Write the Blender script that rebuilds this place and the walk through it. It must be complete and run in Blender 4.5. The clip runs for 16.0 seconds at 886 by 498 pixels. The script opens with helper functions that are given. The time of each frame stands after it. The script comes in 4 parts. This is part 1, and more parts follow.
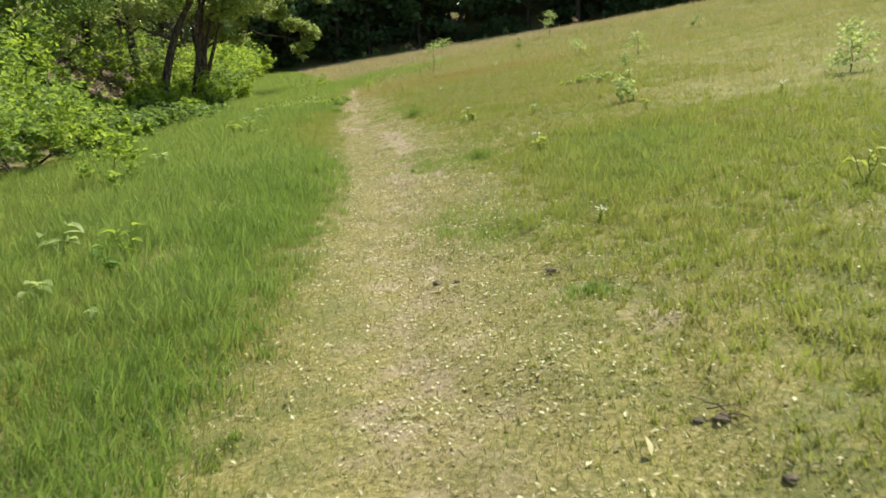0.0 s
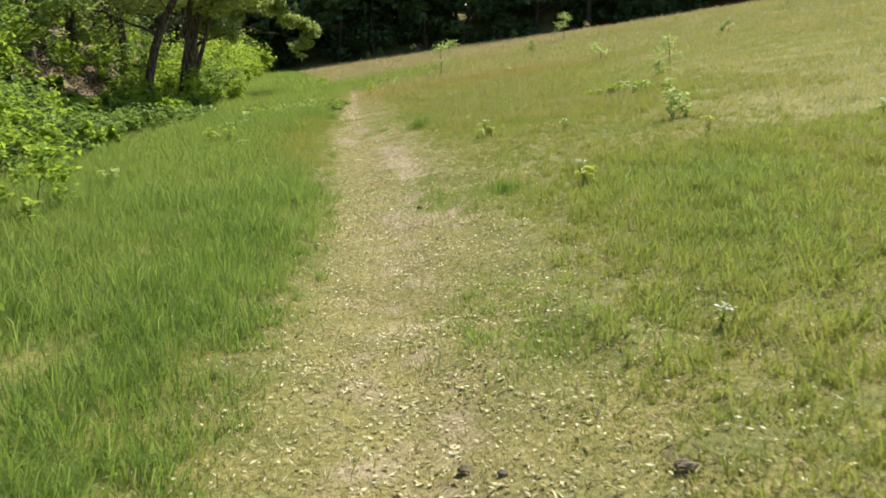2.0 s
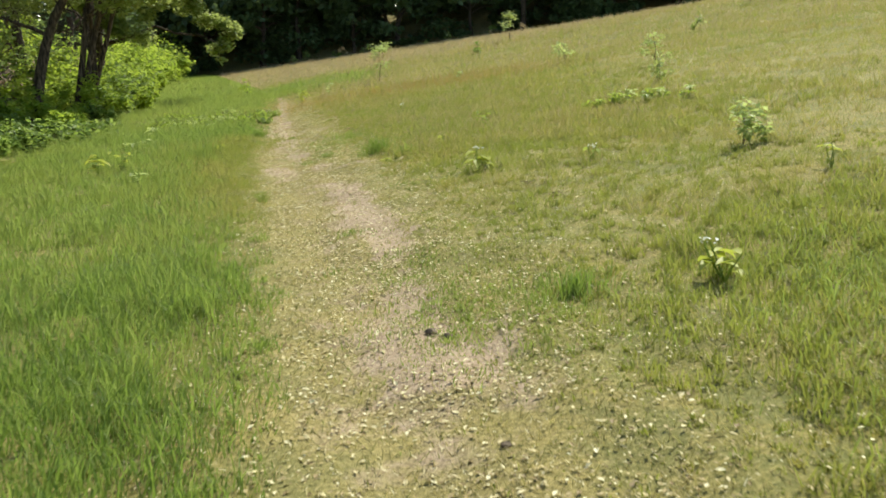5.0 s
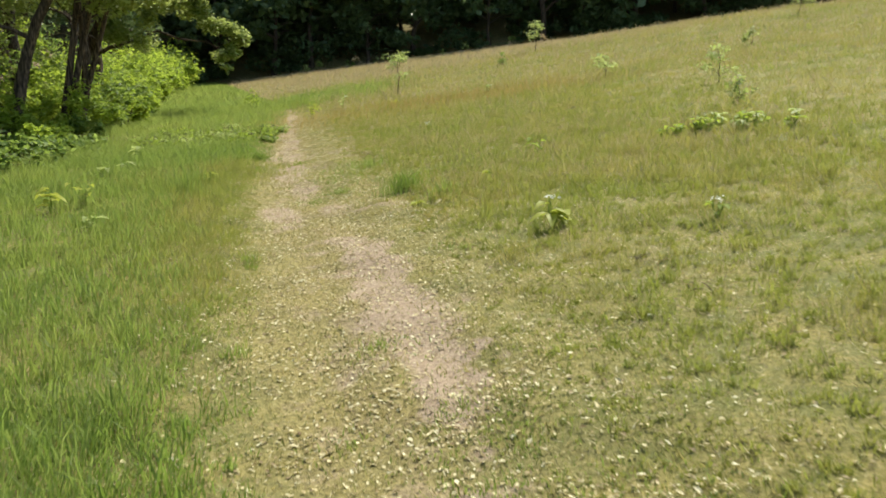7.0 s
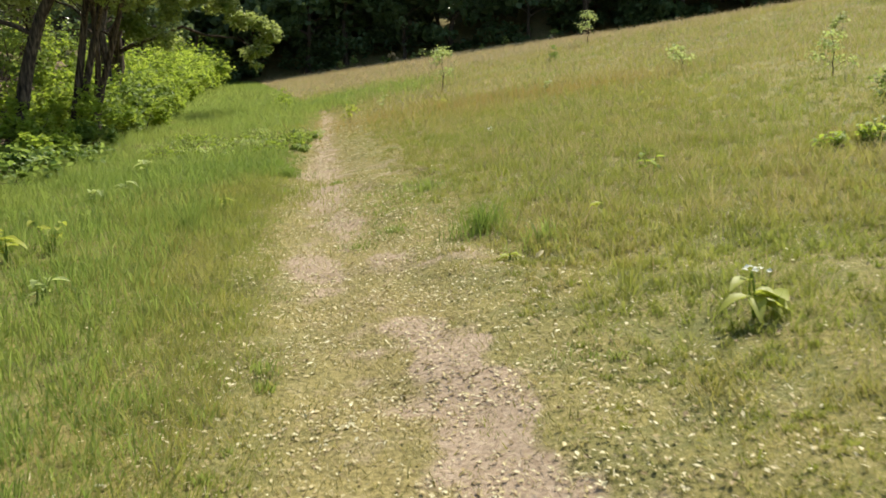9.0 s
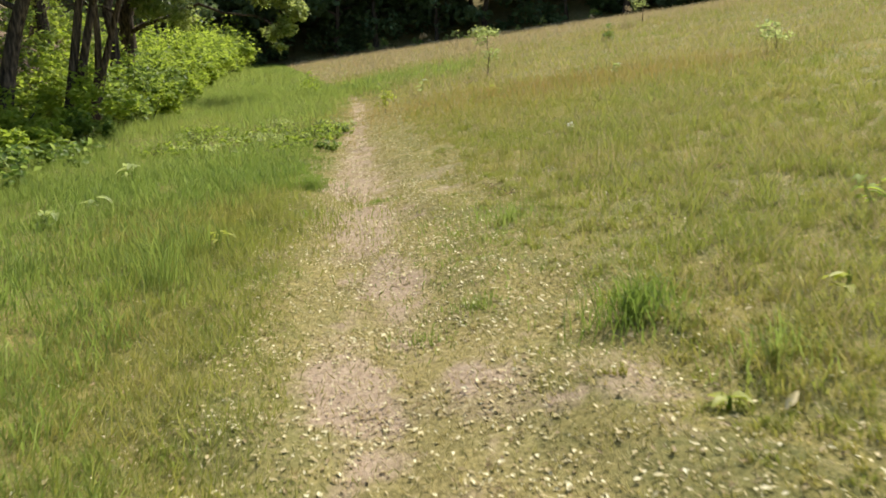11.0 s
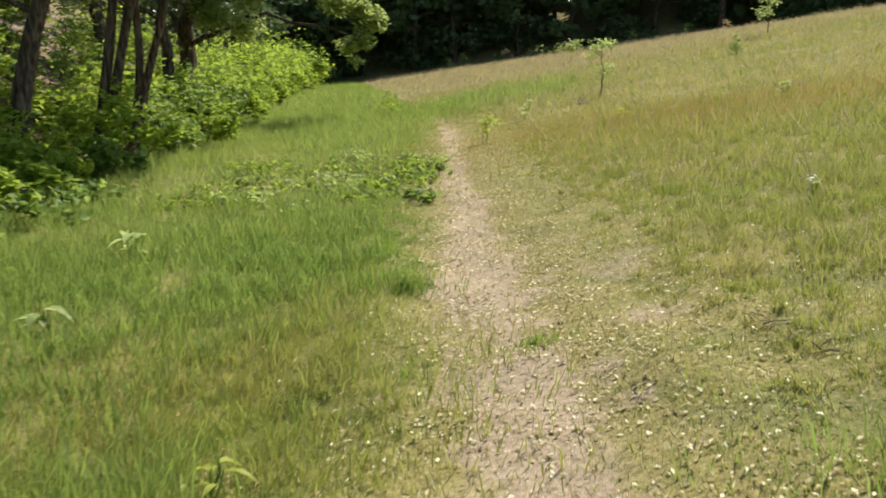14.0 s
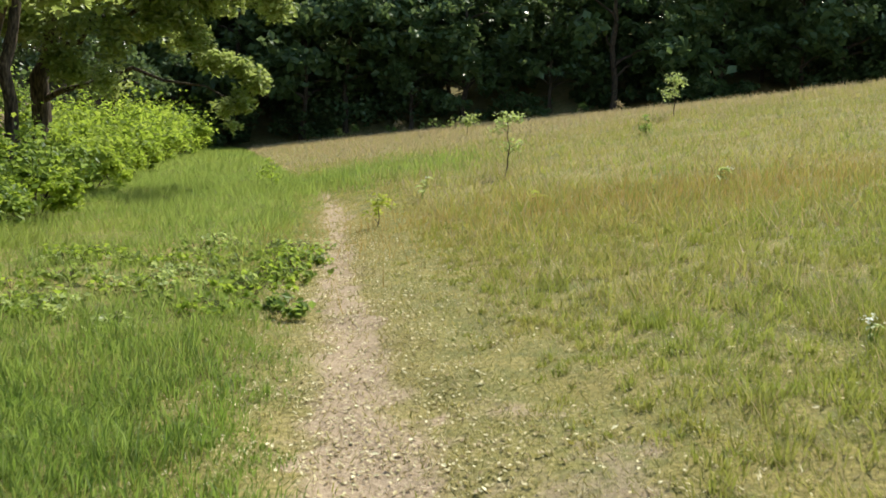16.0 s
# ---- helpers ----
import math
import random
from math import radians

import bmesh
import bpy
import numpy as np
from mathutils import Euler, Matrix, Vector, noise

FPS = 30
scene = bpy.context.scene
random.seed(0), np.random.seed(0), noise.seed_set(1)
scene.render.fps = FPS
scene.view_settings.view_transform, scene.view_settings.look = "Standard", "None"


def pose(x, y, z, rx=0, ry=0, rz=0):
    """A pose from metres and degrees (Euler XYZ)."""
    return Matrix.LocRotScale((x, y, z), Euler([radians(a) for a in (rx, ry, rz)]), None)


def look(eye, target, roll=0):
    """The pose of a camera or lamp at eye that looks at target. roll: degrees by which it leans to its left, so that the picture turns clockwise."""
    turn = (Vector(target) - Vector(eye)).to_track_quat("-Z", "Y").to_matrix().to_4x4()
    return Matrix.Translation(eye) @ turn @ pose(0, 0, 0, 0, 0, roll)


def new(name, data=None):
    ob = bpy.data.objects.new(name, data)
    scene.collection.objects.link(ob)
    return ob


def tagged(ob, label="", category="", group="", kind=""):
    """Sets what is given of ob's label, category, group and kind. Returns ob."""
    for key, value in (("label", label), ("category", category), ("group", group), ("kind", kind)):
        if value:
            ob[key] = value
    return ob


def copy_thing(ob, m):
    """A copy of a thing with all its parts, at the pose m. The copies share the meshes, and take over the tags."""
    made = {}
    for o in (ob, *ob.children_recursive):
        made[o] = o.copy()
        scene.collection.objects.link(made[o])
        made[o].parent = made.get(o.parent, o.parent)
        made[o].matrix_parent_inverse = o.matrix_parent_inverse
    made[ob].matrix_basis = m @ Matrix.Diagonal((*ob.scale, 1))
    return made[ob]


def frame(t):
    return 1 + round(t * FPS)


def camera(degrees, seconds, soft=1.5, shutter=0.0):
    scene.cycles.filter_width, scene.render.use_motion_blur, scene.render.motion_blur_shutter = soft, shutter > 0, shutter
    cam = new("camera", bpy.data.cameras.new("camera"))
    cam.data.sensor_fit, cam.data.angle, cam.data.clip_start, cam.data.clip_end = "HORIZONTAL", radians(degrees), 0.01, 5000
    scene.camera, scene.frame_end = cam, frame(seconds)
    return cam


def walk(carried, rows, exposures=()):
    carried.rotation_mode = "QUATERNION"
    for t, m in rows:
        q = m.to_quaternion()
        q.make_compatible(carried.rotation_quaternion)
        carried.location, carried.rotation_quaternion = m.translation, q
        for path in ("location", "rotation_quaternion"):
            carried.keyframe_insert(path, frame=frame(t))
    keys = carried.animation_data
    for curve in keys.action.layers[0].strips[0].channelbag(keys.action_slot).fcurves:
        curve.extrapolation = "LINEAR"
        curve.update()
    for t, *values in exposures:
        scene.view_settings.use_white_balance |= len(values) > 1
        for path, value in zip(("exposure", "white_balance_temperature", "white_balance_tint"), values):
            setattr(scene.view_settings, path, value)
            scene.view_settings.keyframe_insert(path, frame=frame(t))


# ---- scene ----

# ---- camera and walk ----
cam = camera(47.8, 16.0, soft=1.7, shutter=0.3)
walk(cam, [
    (0.0, pose(0.000, 0.000, 1.415, 79.44, 1.50, -0.00)),
    (0.5, pose(-0.026, 0.746, 1.404, 79.38, 1.01, -0.17)),
    (1.0, pose(-0.036, 1.478, 1.419, 80.76, -0.13, -0.36)),
    (1.5, pose(-0.073, 2.181, 1.437, 80.47, -0.00, -0.27)),
    (2.0, pose(-0.127, 2.836, 1.430, 79.56, 0.29, 0.26)),
    (2.5, pose(-0.196, 3.516, 1.382, 79.22, 0.46, 1.06)),
    (3.0, pose(-0.322, 4.272, 1.388, 79.05, 0.96, 1.48)),
    (5.5, pose(-0.678, 7.718, 1.473, 79.87, 0.25, -4.89)),
    (6.0, pose(-0.709, 8.507, 1.495, 79.92, -0.11, -4.84)),
    (6.5, pose(-0.753, 9.192, 1.507, 79.74, 0.07, -4.18)),
    (7.0, pose(-0.803, 9.892, 1.500, 80.31, -0.21, -3.31)),
    (7.5, pose(-0.852, 10.619, 1.508, 80.97, 0.08, -2.67)),
    (8.0, pose(-0.905, 11.382, 1.505, 80.80, 0.15, -2.04)),
    (8.5, pose(-0.986, 12.077, 1.515, 80.45, 0.34, -1.62)),
    (11.0, pose(-1.431, 15.887, 1.487, 79.14, 0.49, 0.16)),
    (11.5, pose(-1.531, 16.787, 1.472, 79.13, -0.46, 3.09)),
    (12.0, pose(-1.679, 17.526, 1.448, 79.13, -0.51, 6.40)),
    (12.5, pose(-1.752, 18.072, 1.462, 79.38, 0.13, 10.22)),
    (13.0, pose(-1.834, 18.577, 1.487, 79.47, 1.32, 11.07)),
    (13.5, pose(-1.962, 19.210, 1.472, 79.85, 0.95, 8.21)),
    (14.0, pose(-2.107, 19.896, 1.478, 80.09, 0.39, 4.28)),
    (14.5, pose(-2.171, 20.554, 1.468, 80.86, -0.72, 0.85)),
    (15.0, pose(-2.188, 21.248, 1.458, 81.92, -1.92, -1.35)),
    (15.5, pose(-2.211, 21.975, 1.442, 83.27, -2.52, -1.99)),
    (16.0, pose(-2.221, 22.491, 1.473, 84.23, -1.89, -1.90)),
], exposures=((0.0, 0.66, 6850, -4), (5.5, 0.66, 6850, 0), (8.5, 0.64, 6900, 5), (11.0, 0.63, 6950, 7), (12.5, 0.64, 6850, 4), (14.5, 0.69, 6750, 3), (16.0, 0.67, 6700, 1)))

# ---- world and sun ----
SUN_ELEVATION, SUN_AZIMUTH = radians(51), radians(33)   # azimuth from +y towards +x
world = bpy.data.worlds.new("sky")
scene.world = world
world.use_nodes = True
wn = world.node_tree
sky = wn.nodes.new("ShaderNodeTexSky")
sky.sky_type, sky.sun_disc = "NISHITA", False
sky.sun_elevation, sky.sun_rotation = SUN_ELEVATION, SUN_AZIMUTH
wn.links.new(sky.outputs[0], wn.nodes["Background"].inputs[0])
wn.nodes["Background"].inputs[1].default_value = 0.13
sun = new("sun", bpy.data.lights.new("sun", "SUN"))
sun.data.energy, sun.data.angle, sun.data.color = 4.2, radians(0.6), (1.0, 0.95, 0.86)
to_sun = Vector((math.cos(SUN_ELEVATION) * math.sin(SUN_AZIMUTH), math.cos(SUN_ELEVATION) * math.cos(SUN_AZIMUTH), math.sin(SUN_ELEVATION)))
sun.matrix_world = look(to_sun * 60, (0, 0, 0))

# ---- plan ----
RNG = np.random.default_rng(7)
PATH_Y = (-40, 0, 3, 6, 8.5, 11.3, 15, 18, 22, 26, 30, 35, 40, 43, 48, 60, 90, 130)
PATH_X = (1.2, 0.0, -0.05, -0.22, -0.42, -0.65, -1.08, -1.45, -1.95, -2.38, -2.75, -3.1, -3.55, -3.95, -4.85, -7.2, -13.2, -17.0)
WOOD_Y = (-40, 5, 13, 17, 25, 30, 36, 42, 47, 70, 92, 130)
WOOD_X = (-6.5, -6.2, -6.1, -6.2, -6.6, -6.9, -7.5, -8.6, -9.6, -13.4, -16.5, -18.0)


def path_x(y):
    return np.interp(y, PATH_Y, PATH_X)


def wood_x(y):
    """The line along which the shrubs of the wood begin."""
    return np.interp(y, WOOD_Y, WOOD_X)


def waves(x, y, scale, seed):
    """A cheap smooth noise, about -1 to 1, from a few crossing sines."""
    r = np.random.default_rng(seed)
    total = 0
    for k in range(7):
        a, p, f = r.uniform(0, 6.283), r.uniform(0, 6.283), r.uniform(0.6, 2.1) / scale
        total = total + np.sin(6.283 * f * (np.cos(a) * x + np.sin(a) * y) + p + 1.3 * np.sin(f * 2.7 * (np.sin(a) * x - np.cos(a) * y)))
    return total / 3.5


def ground_z(x, y):
    x, y = np.asarray(x, float), np.asarray(y, float)
    d = x - path_x(y)
    slope = np.interp(y, (0, 15, 30, 50, 75, 90), (0.125, 0.13, 0.14, 0.185, 0.148, 0.136))
    right = np.clip(d, 0, None)
    left = np.clip(-d, 0, None)
    bank = np.clip(wood_x(y) - 3.4 - x, 0, None)
    z = 0.0105 * np.clip(y, -60, 95) + slope * (np.clip(right, 0, 20) + 0.63 * np.clip(right - 20, 0, 24) + 0.25 * np.clip(right - 44, 0, 60))
    z = z - 0.055 * np.clip(left, 0, 6) + 0.42 * np.clip(bank, 0, 26)
    z = z + 0.36 * np.clip(y - 97 - 0.02 * right, 0, 60)
    near = np.exp(-(d / 9) ** 2)
    z = z + 0.02 * near * waves(x, y, 1.1, 3) + 0.035 * (1 - 0.6 * near) * waves(x, y, 4.5, 4)
    z = z + np.clip(bank, 0, 1.5) * (0.16 * waves(x, y, 2.6, 5) + 0.07 * waves(x, y, 0.9, 6))
    return z - 0.035 * np.exp(-(d / 0.42) ** 2)


# ---- materials ----
def material(name, rough=0.8):
    m = bpy.data.materials.new(name)
    m.use_nodes = True
    n = m.node_tree.nodes
    n["Principled BSDF"].inputs["Roughness"].default_value = rough
    n["Principled BSDF"].inputs["Specular IOR Level"].default_value = 0.3
    return m, n, m.node_tree.links, n["Principled BSDF"]


def ramp(n, l, source, stops):
    r = n.new("ShaderNodeValToRGB")
    e = r.color_ramp.elements
    while len(e) < len(stops):
        e.new(0.5)
    for k, (at, c) in enumerate(stops):
        e[k].position, e[k].color = at, (*c, 1)
    l.new(source, r.inputs[0])
    return r.outputs[0]


def mix(n, l, fac, a, b):
    m = n.new("ShaderNodeMix")
    m.data_type = "RGBA"
    if isinstance(fac, float):
        m.inputs[0].default_value = fac
    else:
        l.new(fac, m.inputs[0])
    for k, v in ((6, a), (7, b)):
        if isinstance(v, tuple):
            m.inputs[k].default_value = (*v, 1)
        else:
            l.new(v, m.inputs[k])
    return m.outputs[2]


def noise_tex(n, l, scale, detail=4.0, rough=0.6):
    c = n.new("ShaderNodeTexCoord")
    t = n.new("ShaderNodeTexNoise")
    t.inputs["Scale"].default_value, t.inputs["Detail"].default_value, t.inputs["Roughness"].default_value = scale, detail, rough
    l.new(c.outputs["Object"], t.inputs["Vector"])
    return t.outputs[0]


def leafy(name, stops, patch=None, through_light=0.45, rough=0.55, patch_scale=0.6, glow=(0.42, 0.5, 0.06)):
    """Leaves and blades: colour by piece, patches by place, light shining through."""
    m, n, l, b = material(name, rough)
    g = n.new("ShaderNodeNewGeometry")
    colour = ramp(n, l, g.outputs["Random Per Island"], stops)
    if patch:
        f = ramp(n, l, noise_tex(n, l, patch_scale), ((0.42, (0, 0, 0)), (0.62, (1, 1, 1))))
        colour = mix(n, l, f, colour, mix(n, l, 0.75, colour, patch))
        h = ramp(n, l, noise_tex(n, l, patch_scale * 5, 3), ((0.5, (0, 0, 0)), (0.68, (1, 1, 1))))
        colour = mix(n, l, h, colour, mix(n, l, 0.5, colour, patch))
    l.new(colour, b.inputs["Base Color"])
    t = n.new("ShaderNodeBsdfTranslucent")
    l.new(mix(n, l, 0.35, colour, glow), t.inputs[0])
    s = n.new("ShaderNodeMixShader")
    s.inputs[0].default_value = through_light
    l.new(b.outputs[0], s.inputs[1])
    l.new(t.outputs[0], s.inputs[2])
    l.new(s.outputs[0], n["Material Output"].inputs[0])
    return m


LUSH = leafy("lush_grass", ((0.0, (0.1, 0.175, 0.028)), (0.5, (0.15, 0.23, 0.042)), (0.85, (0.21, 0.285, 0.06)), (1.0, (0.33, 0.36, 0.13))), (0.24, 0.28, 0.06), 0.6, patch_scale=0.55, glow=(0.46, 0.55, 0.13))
TURF = leafy("slope_turf", ((0.0, (0.13, 0.18, 0.028)), (0.5, (0.19, 0.23, 0.042)), (0.85, (0.27, 0.285, 0.07)), (1.0, (0.4, 0.37, 0.14))), (0.27, 0.26, 0.06), 0.58, patch_scale=1.3, glow=(0.44, 0.49, 0.08))
# bluer green than LUSH, darkened for the shadow inside dense grass
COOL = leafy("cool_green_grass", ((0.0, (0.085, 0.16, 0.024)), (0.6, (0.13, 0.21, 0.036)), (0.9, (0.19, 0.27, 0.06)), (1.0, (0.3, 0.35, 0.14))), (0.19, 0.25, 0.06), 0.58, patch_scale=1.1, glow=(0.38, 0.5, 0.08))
DRY = leafy("dry_grass", ((0.0, (0.2, 0.215, 0.04)), (0.4, (0.28, 0.26, 0.06)), (0.75, (0.38, 0.32, 0.11)), (1.0, (0.49, 0.42, 0.2))), (0.15, 0.24, 0.035), 0.55, 0.6, 0.45, (0.5, 0.47, 0.1))
SEED = leafy("seed_heads", ((0.0, (0.36, 0.26, 0.15)), (0.6, (0.48, 0.36, 0.22)), (1.0, (0.6, 0.48, 0.32))), (0.46, 0.37, 0.2), 0.4, 0.7, 0.18, (0.5, 0.4, 0.18))
RUST = leafy("rust_grass", ((0.0, (0.34, 0.22, 0.06)), (1.0, (0.5, 0.35, 0.12))), None, 0.4, 0.7, 0.2, (0.5, 0.36, 0.12))
SHORT = leafy("trodden_grass", ((0.0, (0.11, 0.15, 0.035)), (0.4, (0.22, 0.22, 0.075)), (0.7, (0.38, 0.31, 0.13)), (1.0, (0.58, 0.48, 0.25))), (0.4, 0.32, 0.14), 0.5, 0.65, 1.1, (0.5, 0.46, 0.14))
CHIP = leafy("leaf_litter", ((0.0, (0.2, 0.13, 0.06)), (0.3, (0.34, 0.25, 0.11)), (0.6, (0.58, 0.48, 0.25)), (1.0, (0.8, 0.73, 0.48))), None, 0.1, 0.6)
BRIGHT = leafy("bright_leaves", ((0.0, (0.18, 0.29, 0.025)), (0.5, (0.28, 0.38, 0.045)), (1.0, (0.44, 0.51, 0.1))), (0.17, 0.26, 0.03), 0.6, 0.6, glow=(0.52, 0.6, 0.08))
SHRUB = leafy("shrub_leaves", ((0.0, (0.06, 0.13, 0.02)), (0.6, (0.13, 0.23, 0.04)), (1.0, (0.3, 0.38, 0.11))), (0.2, 0.28, 0.05), 0.55, 0.5, glow=(0.44, 0.52, 0.11))
# shade deep in the woods and bluish far haze painted into these leaves
DEEP_SHADE = leafy("shaded_woodland_leaves", ((0.0, (0.06, 0.1, 0.035)), (0.6, (0.1, 0.15, 0.055)), (1.0, (0.2, 0.26, 0.12))), (0.08, 0.12, 0.045), 0.38, 0.33, 0.12, (0.26, 0.34, 0.12))
OAK = leafy("oak_leaves", ((0.0, (0.14, 0.21, 0.04)), (0.6, (0.25, 0.33, 0.08)), (1.0, (0.52, 0.55, 0.27))), (0.28, 0.33, 0.1), 0.58, 0.42, glow=(0.6, 0.64, 0.2))
PALE = leafy("pale_leaves", ((0.0, (0.30, 0.38, 0.10)), (1.0, (0.5, 0.56, 0.24))), None, 0.55, 0.5, glow=(0.6, 0.65, 0.2))
PETAL = leafy("white_petals", ((0.0, (0.72, 0.72, 0.62)), (1.0, (0.82, 0.82, 0.74))), None, 0.3, 0.6, glow=(0.75, 0.75, 0.6))
GOLD = leafy("yellow_leaves", ((0.0, (0.32, 0.37, 0.04)), (1.0, (0.5, 0.5, 0.1))), None, 0.5, 0.5)


def make_ground():
    m, n, l, b = material("meadow_soil", 0.95)
    a = n.new("ShaderNodeAttribute")
    a.attribute_name = "bare"
    w = n.new("ShaderNodeAttribute")
    w.attribute_name = "wood"
    fine, broad = noise_tex(n, l, 34, 8, 0.8), noise_tex(n, l, 0.7, 4)
    turf = ramp(n, l, fine, ((0.34, (0.085, 0.075, 0.02)), (0.45, (0.195, 0.165, 0.048)), (0.55, (0.315, 0.255, 0.085)), (0.68, (0.47, 0.39, 0.17))))
    turf = mix(n, l, ramp(n, l, broad, ((0.4, (0, 0, 0)), (0.65, (1, 1, 1)))), turf, mix(n, l, 0.3, turf, (0.13, 0.17, 0.04)))
    tufts = ramp(n, l, noise_tex(n, l, 2.4, 5, 0.7), ((0.46, (0, 0, 0)), (0.58, (1, 1, 1))))
    turf = mix(n, l, tufts, turf, mix(n, l, 0.45, turf, (0.085, 0.115, 0.03)))
    trampled = n.new("ShaderNodeAttribute")
    trampled.attribute_name = "worn"
    thatch = ramp(n, l, fine, ((0.34, (0.085, 0.066, 0.024)), (0.46, (0.225, 0.175, 0.064)), (0.6, (0.4, 0.32, 0.135))))
    turf = mix(n, l, trampled.outputs["Fac"], turf, mix(n, l, 0.65, turf, thatch))
    soil = ramp(n, l, fine, ((0.32, (0.17, 0.115, 0.072)), (0.48, (0.355, 0.26, 0.175)), (0.66, (0.52, 0.405, 0.29))))
    litter = ramp(n, l, noise_tex(n, l, 3, 10, 0.85), ((0.34, (0.03, 0.02, 0.012)), (0.5, (0.16, 0.11, 0.07)), (0.64, (0.42, 0.32, 0.23))))
    edge = n.new("ShaderNodeMath")
    edge.operation = "MULTIPLY_ADD"
    l.new(noise_tex(n, l, 5, 8, 0.8), edge.inputs[0])
    edge.inputs[1].default_value = 1.1
    l.new(a.outputs["Fac"], edge.inputs[2])
    colour = mix(n, l, ramp(n, l, edge.outputs[0], ((0.66, (0, 0, 0)), (1.2, (1, 1, 1)))), turf, soil)
    colour = mix(n, l, w.outputs["Fac"], colour, litter)
    l.new(colour, b.inputs["Base Color"])
    bump = n.new("ShaderNodeBump")
    bump.inputs["Strength"].default_value, bump.inputs["Distance"].default_value = 0.6, 0.02
    l.new(fine, bump.inputs["Height"])
    l.new(bump.outputs[0], b.inputs["Normal"])
    return m


def make_bark():
    m, n, l, b = material("bark", 0.9)
    c = n.new("ShaderNodeTexCoord")
    mp = n.new("ShaderNodeMapping")
    mp.inputs["Scale"].default_value = (1, 1, 0.18)
    l.new(c.outputs["Object"], mp.inputs[0])
    t = n.new("ShaderNodeTexNoise")
    t.inputs["Scale"].default_value, t.inputs["Detail"].default_value = 22, 6
    l.new(mp.outputs[0], t.inputs["Vector"])
    l.new(ramp(n, l, t.outputs[0], ((0.32, (0.018, 0.012, 0.009)), (0.5, (0.075, 0.052, 0.036)), (0.7, (0.18, 0.13, 0.09)))), b.inputs["Base Color"])
    bump = n.new("ShaderNodeBump")
    bump.inputs["Strength"].default_value, bump.inputs["Distance"].default_value = 0.9, 0.04
    l.new(t.outputs[0], bump.inputs["Height"])
    l.new(bump.outputs[0], b.inputs["Normal"])
    return m


SOIL, BARK = make_ground(), make_bark()


# ---- mesh helpers ----
def mesh_of(name, verts, faces, mat, smooth=False):
    """A mesh from arrays; faces is an (n, 3) or (n, 4) array."""
    me = bpy.data.meshes.new(name)
    k = faces.shape[1]
    me.vertices.add(len(verts))
    me.vertices.foreach_set("co", np.asarray(verts, np.float32).ravel())
    me.loops.add(faces.size)
    me.loops.foreach_set("vertex_index", faces.astype(np.int32).ravel())
    me.polygons.add(len(faces))
    me.polygons.foreach_set("loop_start", np.arange(0, faces.size, k, dtype=np.int32))
    me.polygons.foreach_set("use_smooth", np.full(len(faces), smooth))
    me.update(calc_edges=True)
    me.materials.append(mat)
    return me


def part(name, me, parent, label=""):
    ob = new(name, me)
    ob.parent = parent
    if label:
        ob["label"] = label
    return ob


def blades(x, y, height, width, lean, rng, bend=True, base=None):
    """Grass blades at x, y: two quads' worth of taper, leaning at random. Returns verts, tris."""
    k = len(x)
    z = ground_z(x, y) - 0.01 if base is None else base
    a, t = rng.uniform(0, 6.283, k), rng.uniform(0, 6.283, k)
    side = np.stack([np.cos(a), np.sin(a), 0 * a], -1) * width[:, None] / 2
    out = np.stack([np.cos(t), np.sin(t), 0 * t], -1) * (lean * height)[:, None]
    root, up = np.stack([x, y, z], -1), np.stack([0 * z, 0 * z, height], -1)
    tip = root + out + up * np.sqrt(np.clip(1 - lean**2, 0.1, 1))[:, None]
    i = np.arange(k)[:, None]
    if not bend:
        return np.stack([root - side, root + side, tip], 1).reshape(-1, 3), i * 3 + np.array([[0, 1, 2]])
    mid = root + out * 0.32 + up * 0.58
    v = np.stack([root - side, root + side, mid - side * 0.75, mid + side * 0.75, tip], 1).reshape(-1, 3)
    f = (i[:, None] * 5 + np.array([[[0, 1, 3], [0, 3, 2], [2, 3, 4]]])).reshape(-1, 3)
    return v, f


def leaves(p, size, rng, up=0.4, long=1.5):
    """Folded leaves, each a pair of triangles, at the points p."""
    k = len(p)
    n = rng.normal(size=(k, 3))
    n[:, 2] = np.abs(n[:, 2]) + up
    n /= np.linalg.norm(n, axis=1)[:, None]
    a = np.cross(n, rng.normal(size=(k, 3)))
    a /= np.linalg.norm(a, axis=1)[:, None] + 1e-9
    b = np.cross(n, a)
    s = (size * rng.uniform(0.6, 1.3, k))[:, None]
    v = np.stack([p - a * s * long / 2, p - b * s * 0.5 + n * s * 0.16, p + a * s * long / 2, p + b * s * 0.5 + n * s * 0.16], 1).reshape(-1, 3)
    f = (np.arange(k)[:, None, None] * 4 + np.array([[[0, 1, 2], [0, 2, 3]]])).reshape(-1, 3)
    return v, f


